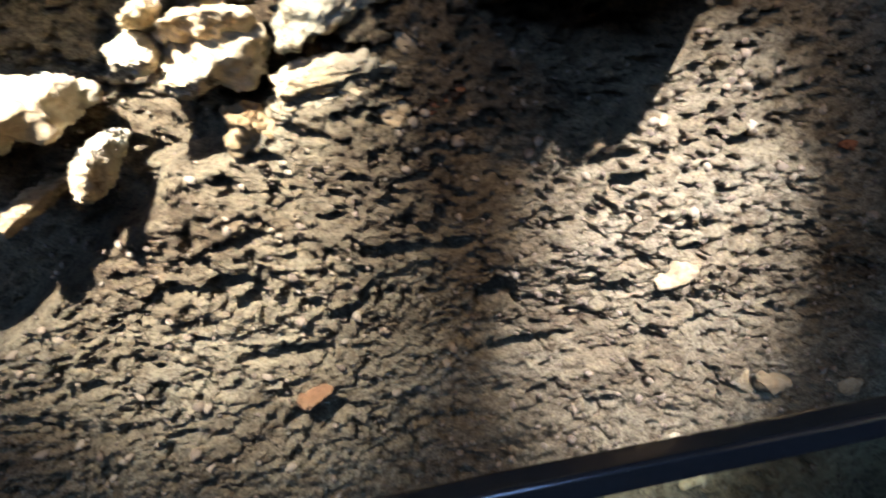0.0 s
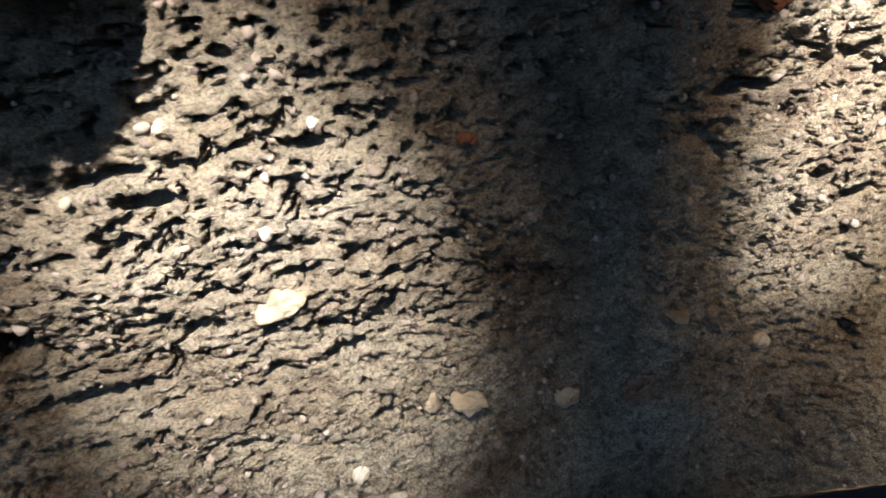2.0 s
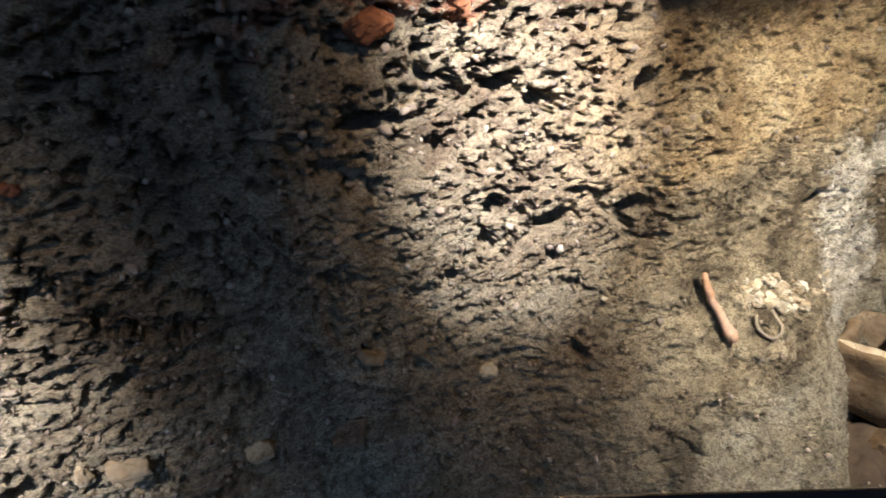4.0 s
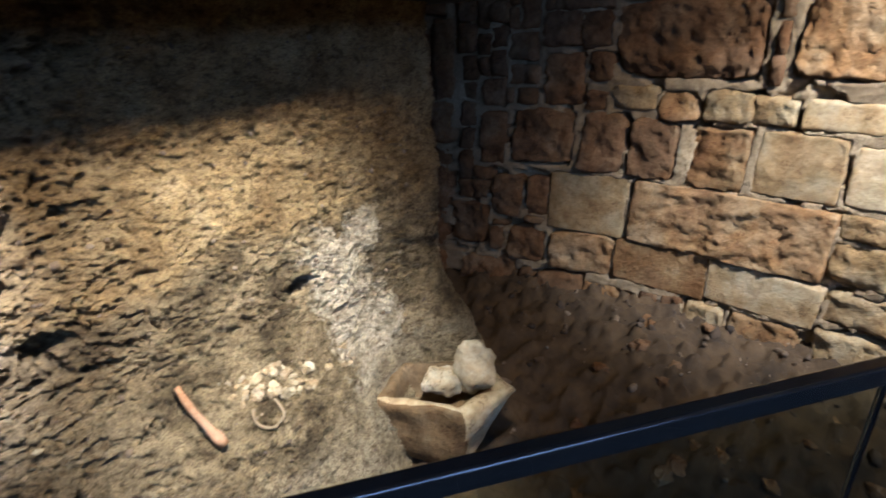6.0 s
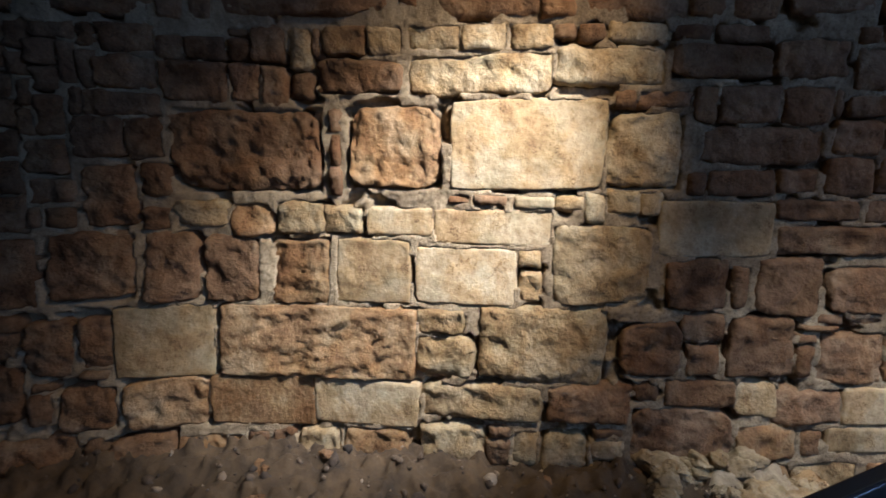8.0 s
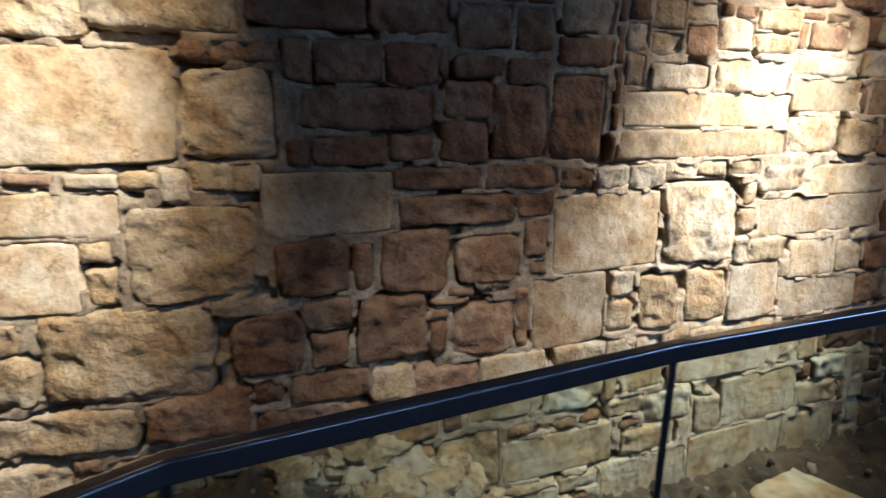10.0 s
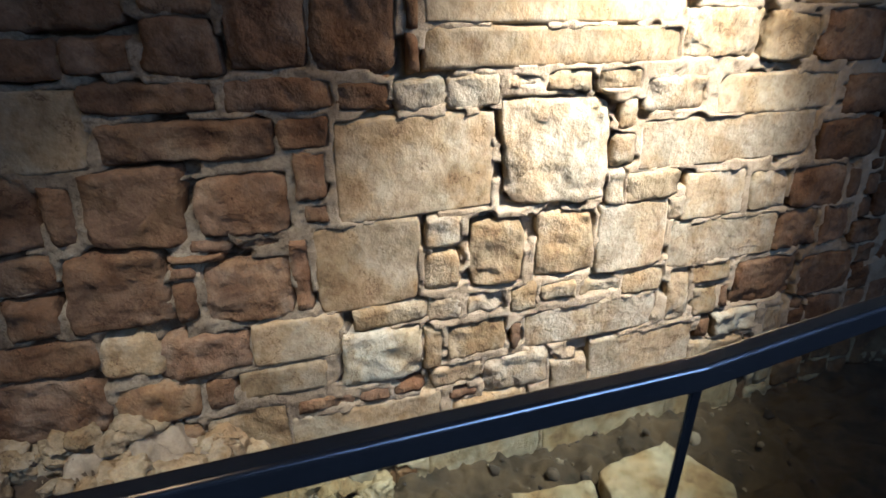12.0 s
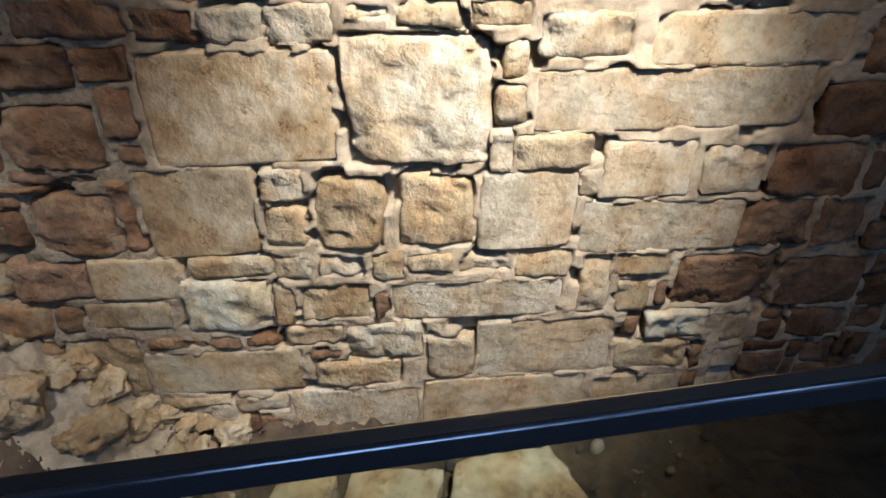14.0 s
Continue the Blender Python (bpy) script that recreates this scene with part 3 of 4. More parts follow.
STONES_G = [
    (2.45, 2.89, -0.58, -0.31, "b"), (2.25, 2.53, -0.29, -0.03, "b"), (1.93, 2.29, -0.55, -0.35, "b"), (1.76, 2.23, -0.32, 0.01, "r"),
    (1.12, 1.74, -0.31, -0.00, "s"), (0.95, 1.21, -0.53, -0.32, "r"), (0.53, 0.93, -0.51, -0.30, "r"), (0.06, 0.44, -0.46, -0.23, "r"),
    (-1.38, -0.79, -0.41, -0.09, "b"), (-1.76, -1.41, -0.42, -0.20, "r"), (-2.34, -1.94, -0.37, -0.21, "s"), (-2.82, -2.43, -0.40, -0.09, "w"),
    (-2.94, -2.83, -0.36, -0.14, "r"), (-3.16, -2.87, -0.51, -0.37, "r"), (-3.30, -2.96, -0.34, -0.14, "r"), (-4.24, -3.40, -0.37, -0.15, "s"),
    (-4.48, -4.33, -0.38, -0.02, "r"), (-4.69, -4.52, -0.38, -0.17, "r"), (-5.34, -4.81, -0.35, -0.04, "b"), (-5.80, -5.36, -0.37, -0.08, "b"),
]
STONES_H = [
    (1.56, 1.93, -0.61, -0.38, "r"), (-1.47, -1.20, -0.75, -0.43, "b"), (-1.74, -1.50, -0.73, -0.44, "r"), (-2.14, -1.77, -0.82, -0.42, "r"),
    (-2.41, -2.07, -1.14, -0.93, "r"), (-2.51, -1.98, -0.88, -0.83, "r"), (-2.55, -2.42, -1.09, -0.89, "r"), (-2.84, -2.56, -0.95, -0.84, "r"),
    (-2.93, -2.15, -0.80, -0.52, "s"), (-3.45, -2.99, -0.80, -0.62, "r"), (-3.53, -2.85, -1.14, -0.82, "s"), (-3.56, -3.17, -0.62, -0.38, "r"),
    (-3.83, -3.57, -0.76, -0.47, "r"), (-4.44, -3.55, -1.18, -0.77, "s"), (-4.55, -3.84, -0.76, -0.40, "s"), (-4.95, -4.49, -1.11, -0.81, "s"),
    (-4.98, -4.58, -0.76, -0.56, "r"), (-5.04, -4.70, -0.55, -0.36, "w"), (-5.80, -5.49, -0.58, -0.40, "b"),
]

LAID = [s for row in (STONES_A, STONES_B, STONES_C, STONES_D, STONES_E, STONES_F, STONES_G, STONES_H) for s in row]
FACE = {"s": (BEIGE, 0.010, 0.022), "r": (ROUGH, 0.025, 0.029), "b": (BROWN, 0.034, 0.034), "w": (PALE, 0.034, 0.055), "t": (RUST, 0.024, 0.040)}


def stone_grid(w, h, kind, seed, fine=0.03, coarse=1.0):
    """Points of one dressed stone, local to its middle: along the wall, out of the wall, up."""
    rs = np.random.RandomState(seed)
    amp, proud = FACE[kind][1:]
    amp = amp * coarse
    proud = proud * rs.uniform(0.75, 1.25)
    cut = kind in "st"
    nu, nv = int(np.clip(w / fine, 6, 48)), int(np.clip(h / fine, 6, 30))
    # denser towards the rim
    warp = lambda n: np.sin(np.linspace(-1, 1, n) * 1.25) / math.sin(1.25)
    a, b = np.meshgrid(warp(nu), warp(nv))
    o = rs.uniform(0, 200)
    # broken corners, each with its own cut
    lim = min(w, h) * (0.04 if cut else 0.10)
    cx = rs.uniform(-lim, lim * 0.3, (2, 2))
    cz = rs.uniform(-lim, lim * 0.3, (2, 2))
    fa, fb = (a + 1) / 2, (b + 1) / 2
    blend4 = lambda c: (c[0, 0] * (1 - fa) + c[0, 1] * fa) * (1 - fb) + (c[1, 0] * (1 - fa) + c[1, 1] * fa) * fb
    corner = rs.uniform(0.02, 0.08) if cut else rs.uniform(0.04, 0.20)
    u = a * (1 - corner * np.abs(a * b) ** 4 * min(1, h / w))
    v = b * (1 - corner * np.abs(a * b) ** 4 * min(1, w / h))
    x = u * w / 2 + blend4(cx) * np.sign(a) * np.abs(a)
    z = v * h / 2 + blend4(cz) * np.sign(b) * np.abs(b)
    edge = np.maximum(np.abs(a), np.abs(b))
    wander = (0.010 if cut else 0.026) * edge ** 6
    x = x + wander * ((fbm(x * 9 + o, z * 9 + 3, 100, 4, 0.65) - 0.5) * 2)
    z = z + wander * ((fbm(x * 9 + 9, z * 9 + o, 104, 4, 0.65) - 0.5) * 2)
    rim = np.minimum((1 - np.abs(a)) * w / 2, (1 - np.abs(b)) * h / 2)
    soft = (0.003 if cut else 0.006) * (0.3 + 1.8 * fbm(x * 8 + o, z * 8 + 50, 116, 2))
    dome = 1 - np.exp(-rim / soft)
    broad = fbm(x * 5 + o, z * 5, 108, 3, 0.5) - 0.5
    ridge = 0.5 - np.abs(2 * fbm(x * 15 + o, z * 10, 120, 3, 0.55) - 1)
    chips = step(0.60, 0.66, fbm(x * 8 + o, z * 9 + 20, 124, 3, 0.5))
    # hewn facets and spalled edges
    flat = np.full(x.shape, proud)
    for _ in range(rs.randint(2, 4) if cut else rs.randint(4, 8)):
        way = rs.uniform(0, 2 * math.pi)
        reach = abs(math.cos(way)) * w / 2 + abs(math.sin(way)) * h / 2
        start = reach * (rs.uniform(0.75, 0.95) if cut else rs.uniform(0.42, 0.95))
        over = x * math.cos(way) + z * math.sin(way) - start + 0.03 * (fbm(x * 14 + o, z * 14 + 70, 132, 3, 0.6) - 0.5)
        flat = np.minimum(flat, proud - rs.uniform(0.08, 0.42) * over)
    proud = np.maximum(flat, -0.01)
    out = proud * dome - 0.012 * (1 - dome) + amp * (1.1 * broad + 0.5 * ridge) * (0.5 + 0.5 * dome) - (0.004 if cut else 0.016) * chips * dome
    out = out + 0.22 * amp * (fbm(x * 30 + o, z * 30, 128, 3, 0.65) - 0.5) * 4
    out = out + (0.005 if cut else 0.012) * (rs.uniform(-1, 1) * a + rs.uniform(-1, 1) * b)
    if kind == "t":
        along, over = (x - 0.72 * z) * 9, (x * 0.72 + z) * 30
        out = out + 0.046 * (fbm(over + o, along, 112, 2, 0.5) - 0.5) * dome * (0.35 + 1.3 * step(0.4, 0.6, fbm(x * 3 + o, z * 3, 114, 2)))
    return x, out, z


def stone_mesh(name, y0, y1, z0, z1, kind, seed, fine=0.03):
    y0, y1, z0, z1 = y0 - 0.015, y1 + 0.015, z0 - 0.014, z1 + 0.014
    yc, zc = (y0 + y1) / 2, (z0 + z1) / 2
    x, out, z = stone_grid(y1 - y0, z1 - z0, kind, seed, fine, 1.7 if yc > 0.45 and kind in "rb" else 1.3 if yc > -2.4 and kind in "rb" else 1.0)
    r, c = x.shape
    front = np.stack([wall_x(yc + x, zc + z) - out, yc + x, zc + z], -1)
    # a skirt that runs back into the bed
    ring = [(0, j) for j in range(c)] + [(i, c - 1) for i in range(1, r)] + [(r - 1, j) for j in range(c - 2, -1, -1)] + [(i, 0) for i in range(r - 2, 0, -1)]
    deep = np.array([front[p] for p in ring]) + np.array([0.14, 0, 0])
    origin = np.array([wall_x(yc, zc), yc, zc])
    verts = np.concatenate([front.reshape(-1, 3), deep]) - origin
    faces = [(i * c + j, i * c + c + j, i * c + c + j + 1, i * c + j + 1) for i in range(r - 1) for j in range(c - 1)]
    n = len(ring)
    for k in range(n):
        p, q = ring[k], ring[(k + 1) % n]
        faces.append((p[0] * c + p[1], q[0] * c + q[1], r * c + (k + 1) % n, r * c + k))
    mat = FACE[kind][0]
    # a redder sandstone for part of the northern and middle stretches
    red_share = 1.0 if yc > 0.45 else 0.7 if -2.5 < yc < -0.85 else 0.0
    if kind in "rs" and np.random.RandomState(seed + 7).rand() < red_share * (0.65 if kind == "r" else 0.4):
        mat = RUST
    # greyer stone for some of the southern stretch
    if kind in "rs" and yc < -2.45 and np.random.RandomState(seed + 13).rand() < 0.4:
        mat = GREY
    return mesh_from(name, verts.tolist(), faces, mat), origin


def fill_stones(taken, ylo, yhi, zlo, zhi, rs, big):
    """Small stones for the places that the laid ones leave free."""
    g = 0.02
    ny, nz = int((yhi - ylo) / g), int((zhi - zlo) / g)
    used = np.zeros((nz, ny), bool)
    for y0, y1, z0, z1, _ in taken:
        i0, i1 = int((z0 - 0.012 - zlo) / g), int((z1 + 0.012 - zlo) / g) + 1
        j0, j1 = int((y0 - 0.012 - ylo) / g), int((y1 + 0.012 - ylo) / g) + 1
        used[max(i0, 0):max(i1, 0), max(j0, 0):max(j1, 0)] = True
    made = []
    for i in range(nz):
        j = 0
        while j < ny:
            if used[i, j]:
                j += 1
                continue
            wmax, hmax = rs.randint(6, 20 * big), rs.randint(7, 13 * big)
            w = 1
            while w < wmax and j + w < ny and not used[i, j + w]:
                w += 1
            h = 1
            while h < hmax and i + h < nz and not used[i + h, j:j + w].any():
                h += 1
            used[i:i + h, j:j + w] = True
            if w >= 3 and h >= 3:
                made.append((ylo + j * g + 0.008, ylo + (j + w) * g - 0.008, zlo + i * g + 0.008, zlo + (i + h) * g - 0.008))
            j += w
    return made


rs_fill = np.random.RandomState(5)
near = fill_stones(LAID, -6.0, 3.0, -1.2, 2.06, rs_fill, 1)

# pointing: nearly flush in the joints, feathered over the stones' rims, fallen out in places, and hollow behind the stones
gy_, gz_ = np.concatenate([np.arange(-8.6, -5.9, 0.03), np.arange(-5.9, 2.9, 0.0115), np.arange(2.9, 4.0, 0.03)]), np.concatenate([np.arange(-1.5, 2.1, 0.0115), np.arange(2.1, 4.21, 0.05)])
wy, wz = np.meshgrid(gy_, gz_)
bed = 0.016 + 0.009 * step(-2.0, -2.7, wy) + 0.022 * (fbm(wy * 2.7, wz * 3.6, 80) - 0.5) + 0.026 * (fbm(wy * 11, wz * 13, 84) - 0.5) + 0.016 * (fbm(wy * 42, wz * 42, 88, 3) - 0.5)
bed = bed - 0.075 * step(0.575 + 0.03 * step(-2.0, -2.7, wy), 0.63 + 0.03 * step(-2.0, -2.7, wy), fbm(wy * 6, wz * 7.5, 92, 3))
lap = 0.030 * (fbm(wy * 9, wz * 9, 96, 3) - 0.5)
for y0, y1, z0, z1 in [b[:4] for b in LAID] + near:
    j0, j1, i0, i1 = np.searchsorted(gy_, y0), np.searchsorted(gy_, y1), np.searchsorted(gz_, z0), np.searchsorted(gz_, z1)
    py, pz = wy[i0:i1, j0:j1], wz[i0:i1, j0:j1]
    inside = np.minimum(np.minimum(py - y0, y1 - py), np.minimum(pz - z0, z1 - pz)) + lap[i0:i1, j0:j1]
    bed[i0:i1, j0:j1] -= 0.05 * step(0.004, 0.020, inside)
masonry = new("wall_east", sheet("mortar_bed", np.stack([wall_x(wy, wz) - bed, wy, wz], -1)[:, ::-1], MORTAR))
tagged(masonry, "old rubble masonry wall of beige and brown sandstone", "wall", kind="structure")
for seed, (y0, y1, z0, z1, kind) in enumerate(LAID):
    me, at = stone_mesh("stone", y0, y1, z0, z1, kind, 1000 + seed, 0.013 if kind == "t" else 0.019)
    part("stone", me, masonry).location = at


def joined_stones(name, boxes, seed, kinds):
    allv, allf, n = [], [], 0
    rs = np.random.RandomState(seed)
    for i, bx_ in enumerate(boxes):
        kind = kinds(bx_, rs)
        me, at = stone_mesh("tmp", *bx_, kind, seed + i, 0.03)
        co = np.empty(len(me.vertices) * 3, np.float32)
        me.vertices.foreach_get("co", co)
        allv.append(co.reshape(-1, 3) + at)
        allf += [tuple(v + n for v in p.vertices) for p in me.polygons]
        n += len(me.vertices)
        bpy.data.meshes.remove(me)
    return mesh_from(name, np.concatenate(allv).tolist(), allf, BROWN)


def near_kind(b, rs):
    y, z = (b[0] + b[1]) / 2, (b[2] + b[3]) / 2
    dark = y > 1.2 or (-2.6 < y < -0.9 and z > -0.1) or y < -5.2
    return "b" if dark or rs.rand() < 0.15 else "r"


near.sort(key=lambda b: -(b[1] - b[0]) * (b[3] - b[2]))
rs_near = np.random.RandomState(9)
for i, b in enumerate(near[:135]):
    me, at = stone_mesh("stone", *b, near_kind(b, rs_near), 3000 + i, 0.02)
    part("stone", me, masonry).location = at
rest = near[135:]
far = fill_stones([(-6.0, 3.0, -1.3, 2.06, "")], -8.5, 3.9, -1.4, 2.9, rs_fill, 3)
tagged(part("small_stones", joined_stones("small_stones", rest, 5000, lambda b, r: "b"), masonry), kind="stuff")
tagged(part("outer_stones", joined_stones("outer_stones", far, 7000, lambda b, r: "b"), masonry), kind="stuff")


# ---- handrail on glass ----
def rail_mesh(name, a, b, before, after, width=0.026, height=0.034):
    """One straight length of rounded box rail with mitred ends."""
    def normal(p, q):
        d = (Vector(q) - Vector(p)).normalized()
        return Vector((-d.y, d.x))
    n0 = normal(a, b)
    na = (n0 + normal(before, a)).normalized() if before else n0
    nb = (n0 + normal(b, after)).normalized() if after else n0
    na, nb = na / na.dot(n0), nb / nb.dot(n0)
    r, prof = 0.006, []
    for cx, cz, a0 in ((1, 1, 0), (-1, 1, 90), (-1, -1, 180), (1, -1, 270)):
        for k in range(7):
            t = radians(a0 + 15 * k)
            prof.append((cx * (width / 2 - r) + r * math.cos(t), cz * (height / 2 - r) + r * math.sin(t)))
    m = len(prof)
    verts = [(a[0] + na.x * u, a[1] + na.y * u, RAIL_Z - height / 2 + w) for u, w in prof] + [(b[0] + nb.x * u, b[1] + nb.y * u, RAIL_Z - height / 2 + w) for u, w in prof]
    faces = [(i, (i + 1) % m, m + (i + 1) % m, m + i) for i in range(m)] + [tuple(range(m))[::-1], tuple(range(m, 2 * m))]
    me = mesh_from(name, verts, faces, STEEL, False)
    return me


balustrade = tagged(new("glass_balustrade"), "glass balustrade with a brushed dark steel handrail along the walkway", "balustrade")
for i in range(len(RAIL) - 1):
    a, b = RAIL[i], RAIL[i + 1]
    part("handrail", rail_mesh("handrail", a, b, RAIL[i - 1] if i else None, RAIL[i + 2] if i + 2 < len(RAIL) else None), balustrade, "brushed dark steel box handrail")
    va, vb = Vector(a), Vector(b)
    d = (vb - va).normalized()
    nrm = Vector((-d.y, d.x)) * 0.006
    p, q = va + d * 0.006, vb - d * 0.006
    pane = part("glass_pane", slab_mesh("glass_pane", [tuple(p - nrm), tuple(q - nrm), tuple(q + nrm), tuple(p + nrm)], FLOOR_Z + 0.002, RAIL_Z - 0.036, GLASS), balustrade, "clear greenish safety glass pane")
    pane.visible_shadow = False
for i in (2, 4, 5, 6, 7, 8):
    x, y = RAIL[i]
    part("joint_seal", slab_mesh("joint_seal", [(x - 0.005, y - 0.007), (x + 0.005, y - 0.007), (x + 0.005, y + 0.007), (x - 0.005, y + 0.007)], FLOOR_Z + 0.002, RAIL_Z - 0.036, SEAL), balustrade, "dark vertical joint between panes")


# ---- loose things in and before the bank ----
def gravel_material(name, stops):
    m, n, l, b = material(name)
    rnd = n.new("ShaderNodeNewGeometry").outputs["Random Per Island"]
    col = ramp(n, l, rnd, stops)
    v = coords(n, l)
    col = mix(n, l, "MULTIPLY", 1.0, col, ramp(n, l, tex(n, l, v, 60, 4, 0.7), [(0.3, (0.6, 0.58, 0.55)), (0.7, (1, 1, 1))]))
    l.new(col, b.inputs["Base Color"])
    b.inputs["Roughness"].default_value = 0.9
    relief(n, l, b, tex(n, l, v, 90, 4, 0.7), 0.5, 0.01)
    return m


GRAVEL = gravel_material("mixed_gravel", [(0.0, (0.12, 0.085, 0.055)), (0.4, (0.28, 0.21, 0.14)), (0.8, (0.30, 0.235, 0.155)), (0.995, (0.36, 0.29, 0.20))])

SOIL_GRAVEL = gravel_material("brown_gravel", [(0.0, (0.035, 0.024, 0.016)), (0.5, (0.10, 0.068, 0.043)), (0.85, (0.18, 0.13, 0.085)), (0.98, (0.30, 0.24, 0.17))])


def scatter_mesh(name, places, sizes, seed, mat):
    """Many small irregular stones in one mesh."""
    bm = bmesh.new()
    bmesh.ops.create_icosphere(bm, subdivisions=1, radius=1.0)
    base = np.array([v.co[:] for v in bm.verts])
    tri = np.array([[v.index for v in f.verts] for f in bm.faces])
    bm.free()
    rs = np.random.RandomState(seed)
    k, n = len(places), len(base)
    q = rs.normal(size=(k, 4))
    q /= np.linalg.norm(q, axis=1)[:, None]
    w, x, y, z = q.T
    R = np.stack([1 - 2 * (y * y + z * z), 2 * (x * y - z * w), 2 * (x * z + y * w), 2 * (x * y + z * w), 1 - 2 * (x * x + z * z), 2 * (y * z - x * w),
                  2 * (x * z - y * w), 2 * (y * z + x * w), 1 - 2 * (x * x + y * y)], -1).reshape(k, 3, 3)
    lump = 1 + 0.30 * rs.uniform(-1, 1, (k, n, 1))
    form = rs.uniform(0.55, 1.25, (k, 1, 3))
    V = np.einsum("kij,knj->kni", R, base[None] * lump * form) * np.asarray(sizes)[:, None, None] + np.asarray(places)[:, None, :]
    F = (tri[None] + (np.arange(k) * n)[:, None, None]).reshape(-1, 3)
    me = bpy.data.meshes.new(name)
    me.vertices.add(k * n)
    me.vertices.foreach_set("co", V.reshape(-1).astype(np.float32))
    me.loops.add(F.size)
    me.loops.foreach_set("vertex_index", F.reshape(-1).astype(np.int32))
    me.polygons.add(len(F))
    me.polygons.foreach_set("loop_start", np.arange(0, F.size, 3, dtype=np.int32))
    me.materials.append(mat)
    me.update(calc_edges=True)
    me.validate()
    return me


rs_g = np.random.RandomState(21)
gxs, gzs = rs_g.uniform(-1.6, 4.3, 13000), rs_g.uniform(-0.55, 1.5, 13000)
keep = (rs_g.rand(13000) > 0.75 * step(2.0, 2.9, gxs)) & ~((gxs < 0.6) & (gzs > 1.35))
gxs, gzs = gxs[keep], gzs[keep]
gd = bank_depth(gxs, gzs)
gp = np.stack([gxs - 0.215 * gd, 1.08 + 0.22 * gxs + 0.977 * gd, gzs], -1)
gs = np.clip(0.0035 * np.exp(0.65 * rs_g.normal(size=len(gxs))), 0.002, 0.016)
tagged(new("bank_gravel", scatter_mesh("bank_gravel", gp, gs, 22, GRAVEL)), "small mixed gravel stuck in the earth bank", "gravel", kind="stuff")
n_r = 5000
rx, ry = rs_g.uniform(3.2, 7.2, n_r), rs_g.uniform(-5.2, 2.6, n_r)
# more of it along the foot of the wall and on the heap
near_wall = np.exp(-(np.interp(ry, PLAN_Y, PLAN_X) - rx) / 0.6)
keep = (rx < np.interp(ry, PLAN_Y, PLAN_X) - 0.05) & (rs_g.rand(n_r) < 0.25 + 0.75 * near_wall)
rx, ry = rx[keep], ry[keep]
rsz = np.clip(0.009 * np.exp(0.8 * rs_g.normal(size=len(rx))), 0.003, 0.05)
tagged(new("ground_rubble", scatter_mesh("ground_rubble", np.stack([rx, ry, ground_z(rx, ry) + rsz * 0.3], -1), rsz, 23, SOIL_GRAVEL)), "loose pebbles and rubble over the soil floor", "rubble", kind="stuff")


def bank_rock(name, label, category, x, z, size, mat, out=0.3, turn=0.0, seed=1, blocky=0.3, group="", follow=True):
    """A stone set in the bank's face; out: the share of its depth that stands out."""
    ob = tagged(new(name, rock_mesh(name, size, seed, mat, 4 if max(size) > 0.13 else 3 if max(size) > 0.07 else 2, 0.5 if name == "bank_stone" else 0.9, blocky)), label, category, group)
    p = Vector((x, 1.08 + 0.22 * x, z)) + Vector((0.215, -0.977, 0)) * (size[1] * (out - 0.5)) - Vector((0.215, -0.977, 0)) * (float(bank_depth(np.array([x]), np.array([z]))[0]) if follow else 0.0)
    ob.matrix_world = Matrix.Translation(p) @ pose(0, 0, 0, 0, turn, 12.4)
    return ob


# rubble of the old footing, jutting out of its own shade
for k, (x, z, w, h, jut, turn) in enumerate(((-0.80, 1.27, 0.28, 0.11, 0.21, 4), (-0.92, 1.20, 0.20, 0.08, 0.20, -6), (-0.66, 1.16, 0.05, 0.11, 0.13, 10), (-0.79, 1.10, 0.11, 0.04, 0.15, -35),
                                             (-0.42, 1.325, 0.21, 0.08, 0.10, -8), (-0.43, 1.395, 0.15, 0.05, 0.09, -5), (-0.54, 1.35, 0.07, 0.06, 0.12, 12), (-0.53, 1.41, 0.06, 0.05, 0.11, 0), (-0.22, 1.41, 0.20, 0.08, 0.07, -28),
                                             (-0.225, 1.285, 0.21, 0.06, 0.07, -6), (-0.245, 1.235, 0.20, 0.05, 0.05, -4), (-0.40, 1.20, 0.10, 0.085, 0.06, 8), (-0.085, 1.33, 0.06, 0.12, 0.04, 5), (-0.12, 1.20, 0.08, 0.06, 0.03, 0), (-0.36, 1.455, 0.22, 0.05, 0.06, 0))):
    deep, big = max(0.14, jut * 2), 1.25 if k in (4, 5, 8, 9, 10, 14) else 1.05
    bank_rock("footing_stone", "pale cream limestone rubble jutting out of the bank", "stone", x, z, (w * big, deep, h * big), CREAM if k not in (11, 12, 13) else BEIGE, jut / deep, turn, 40 + k, 0.45, "footing stones", False)
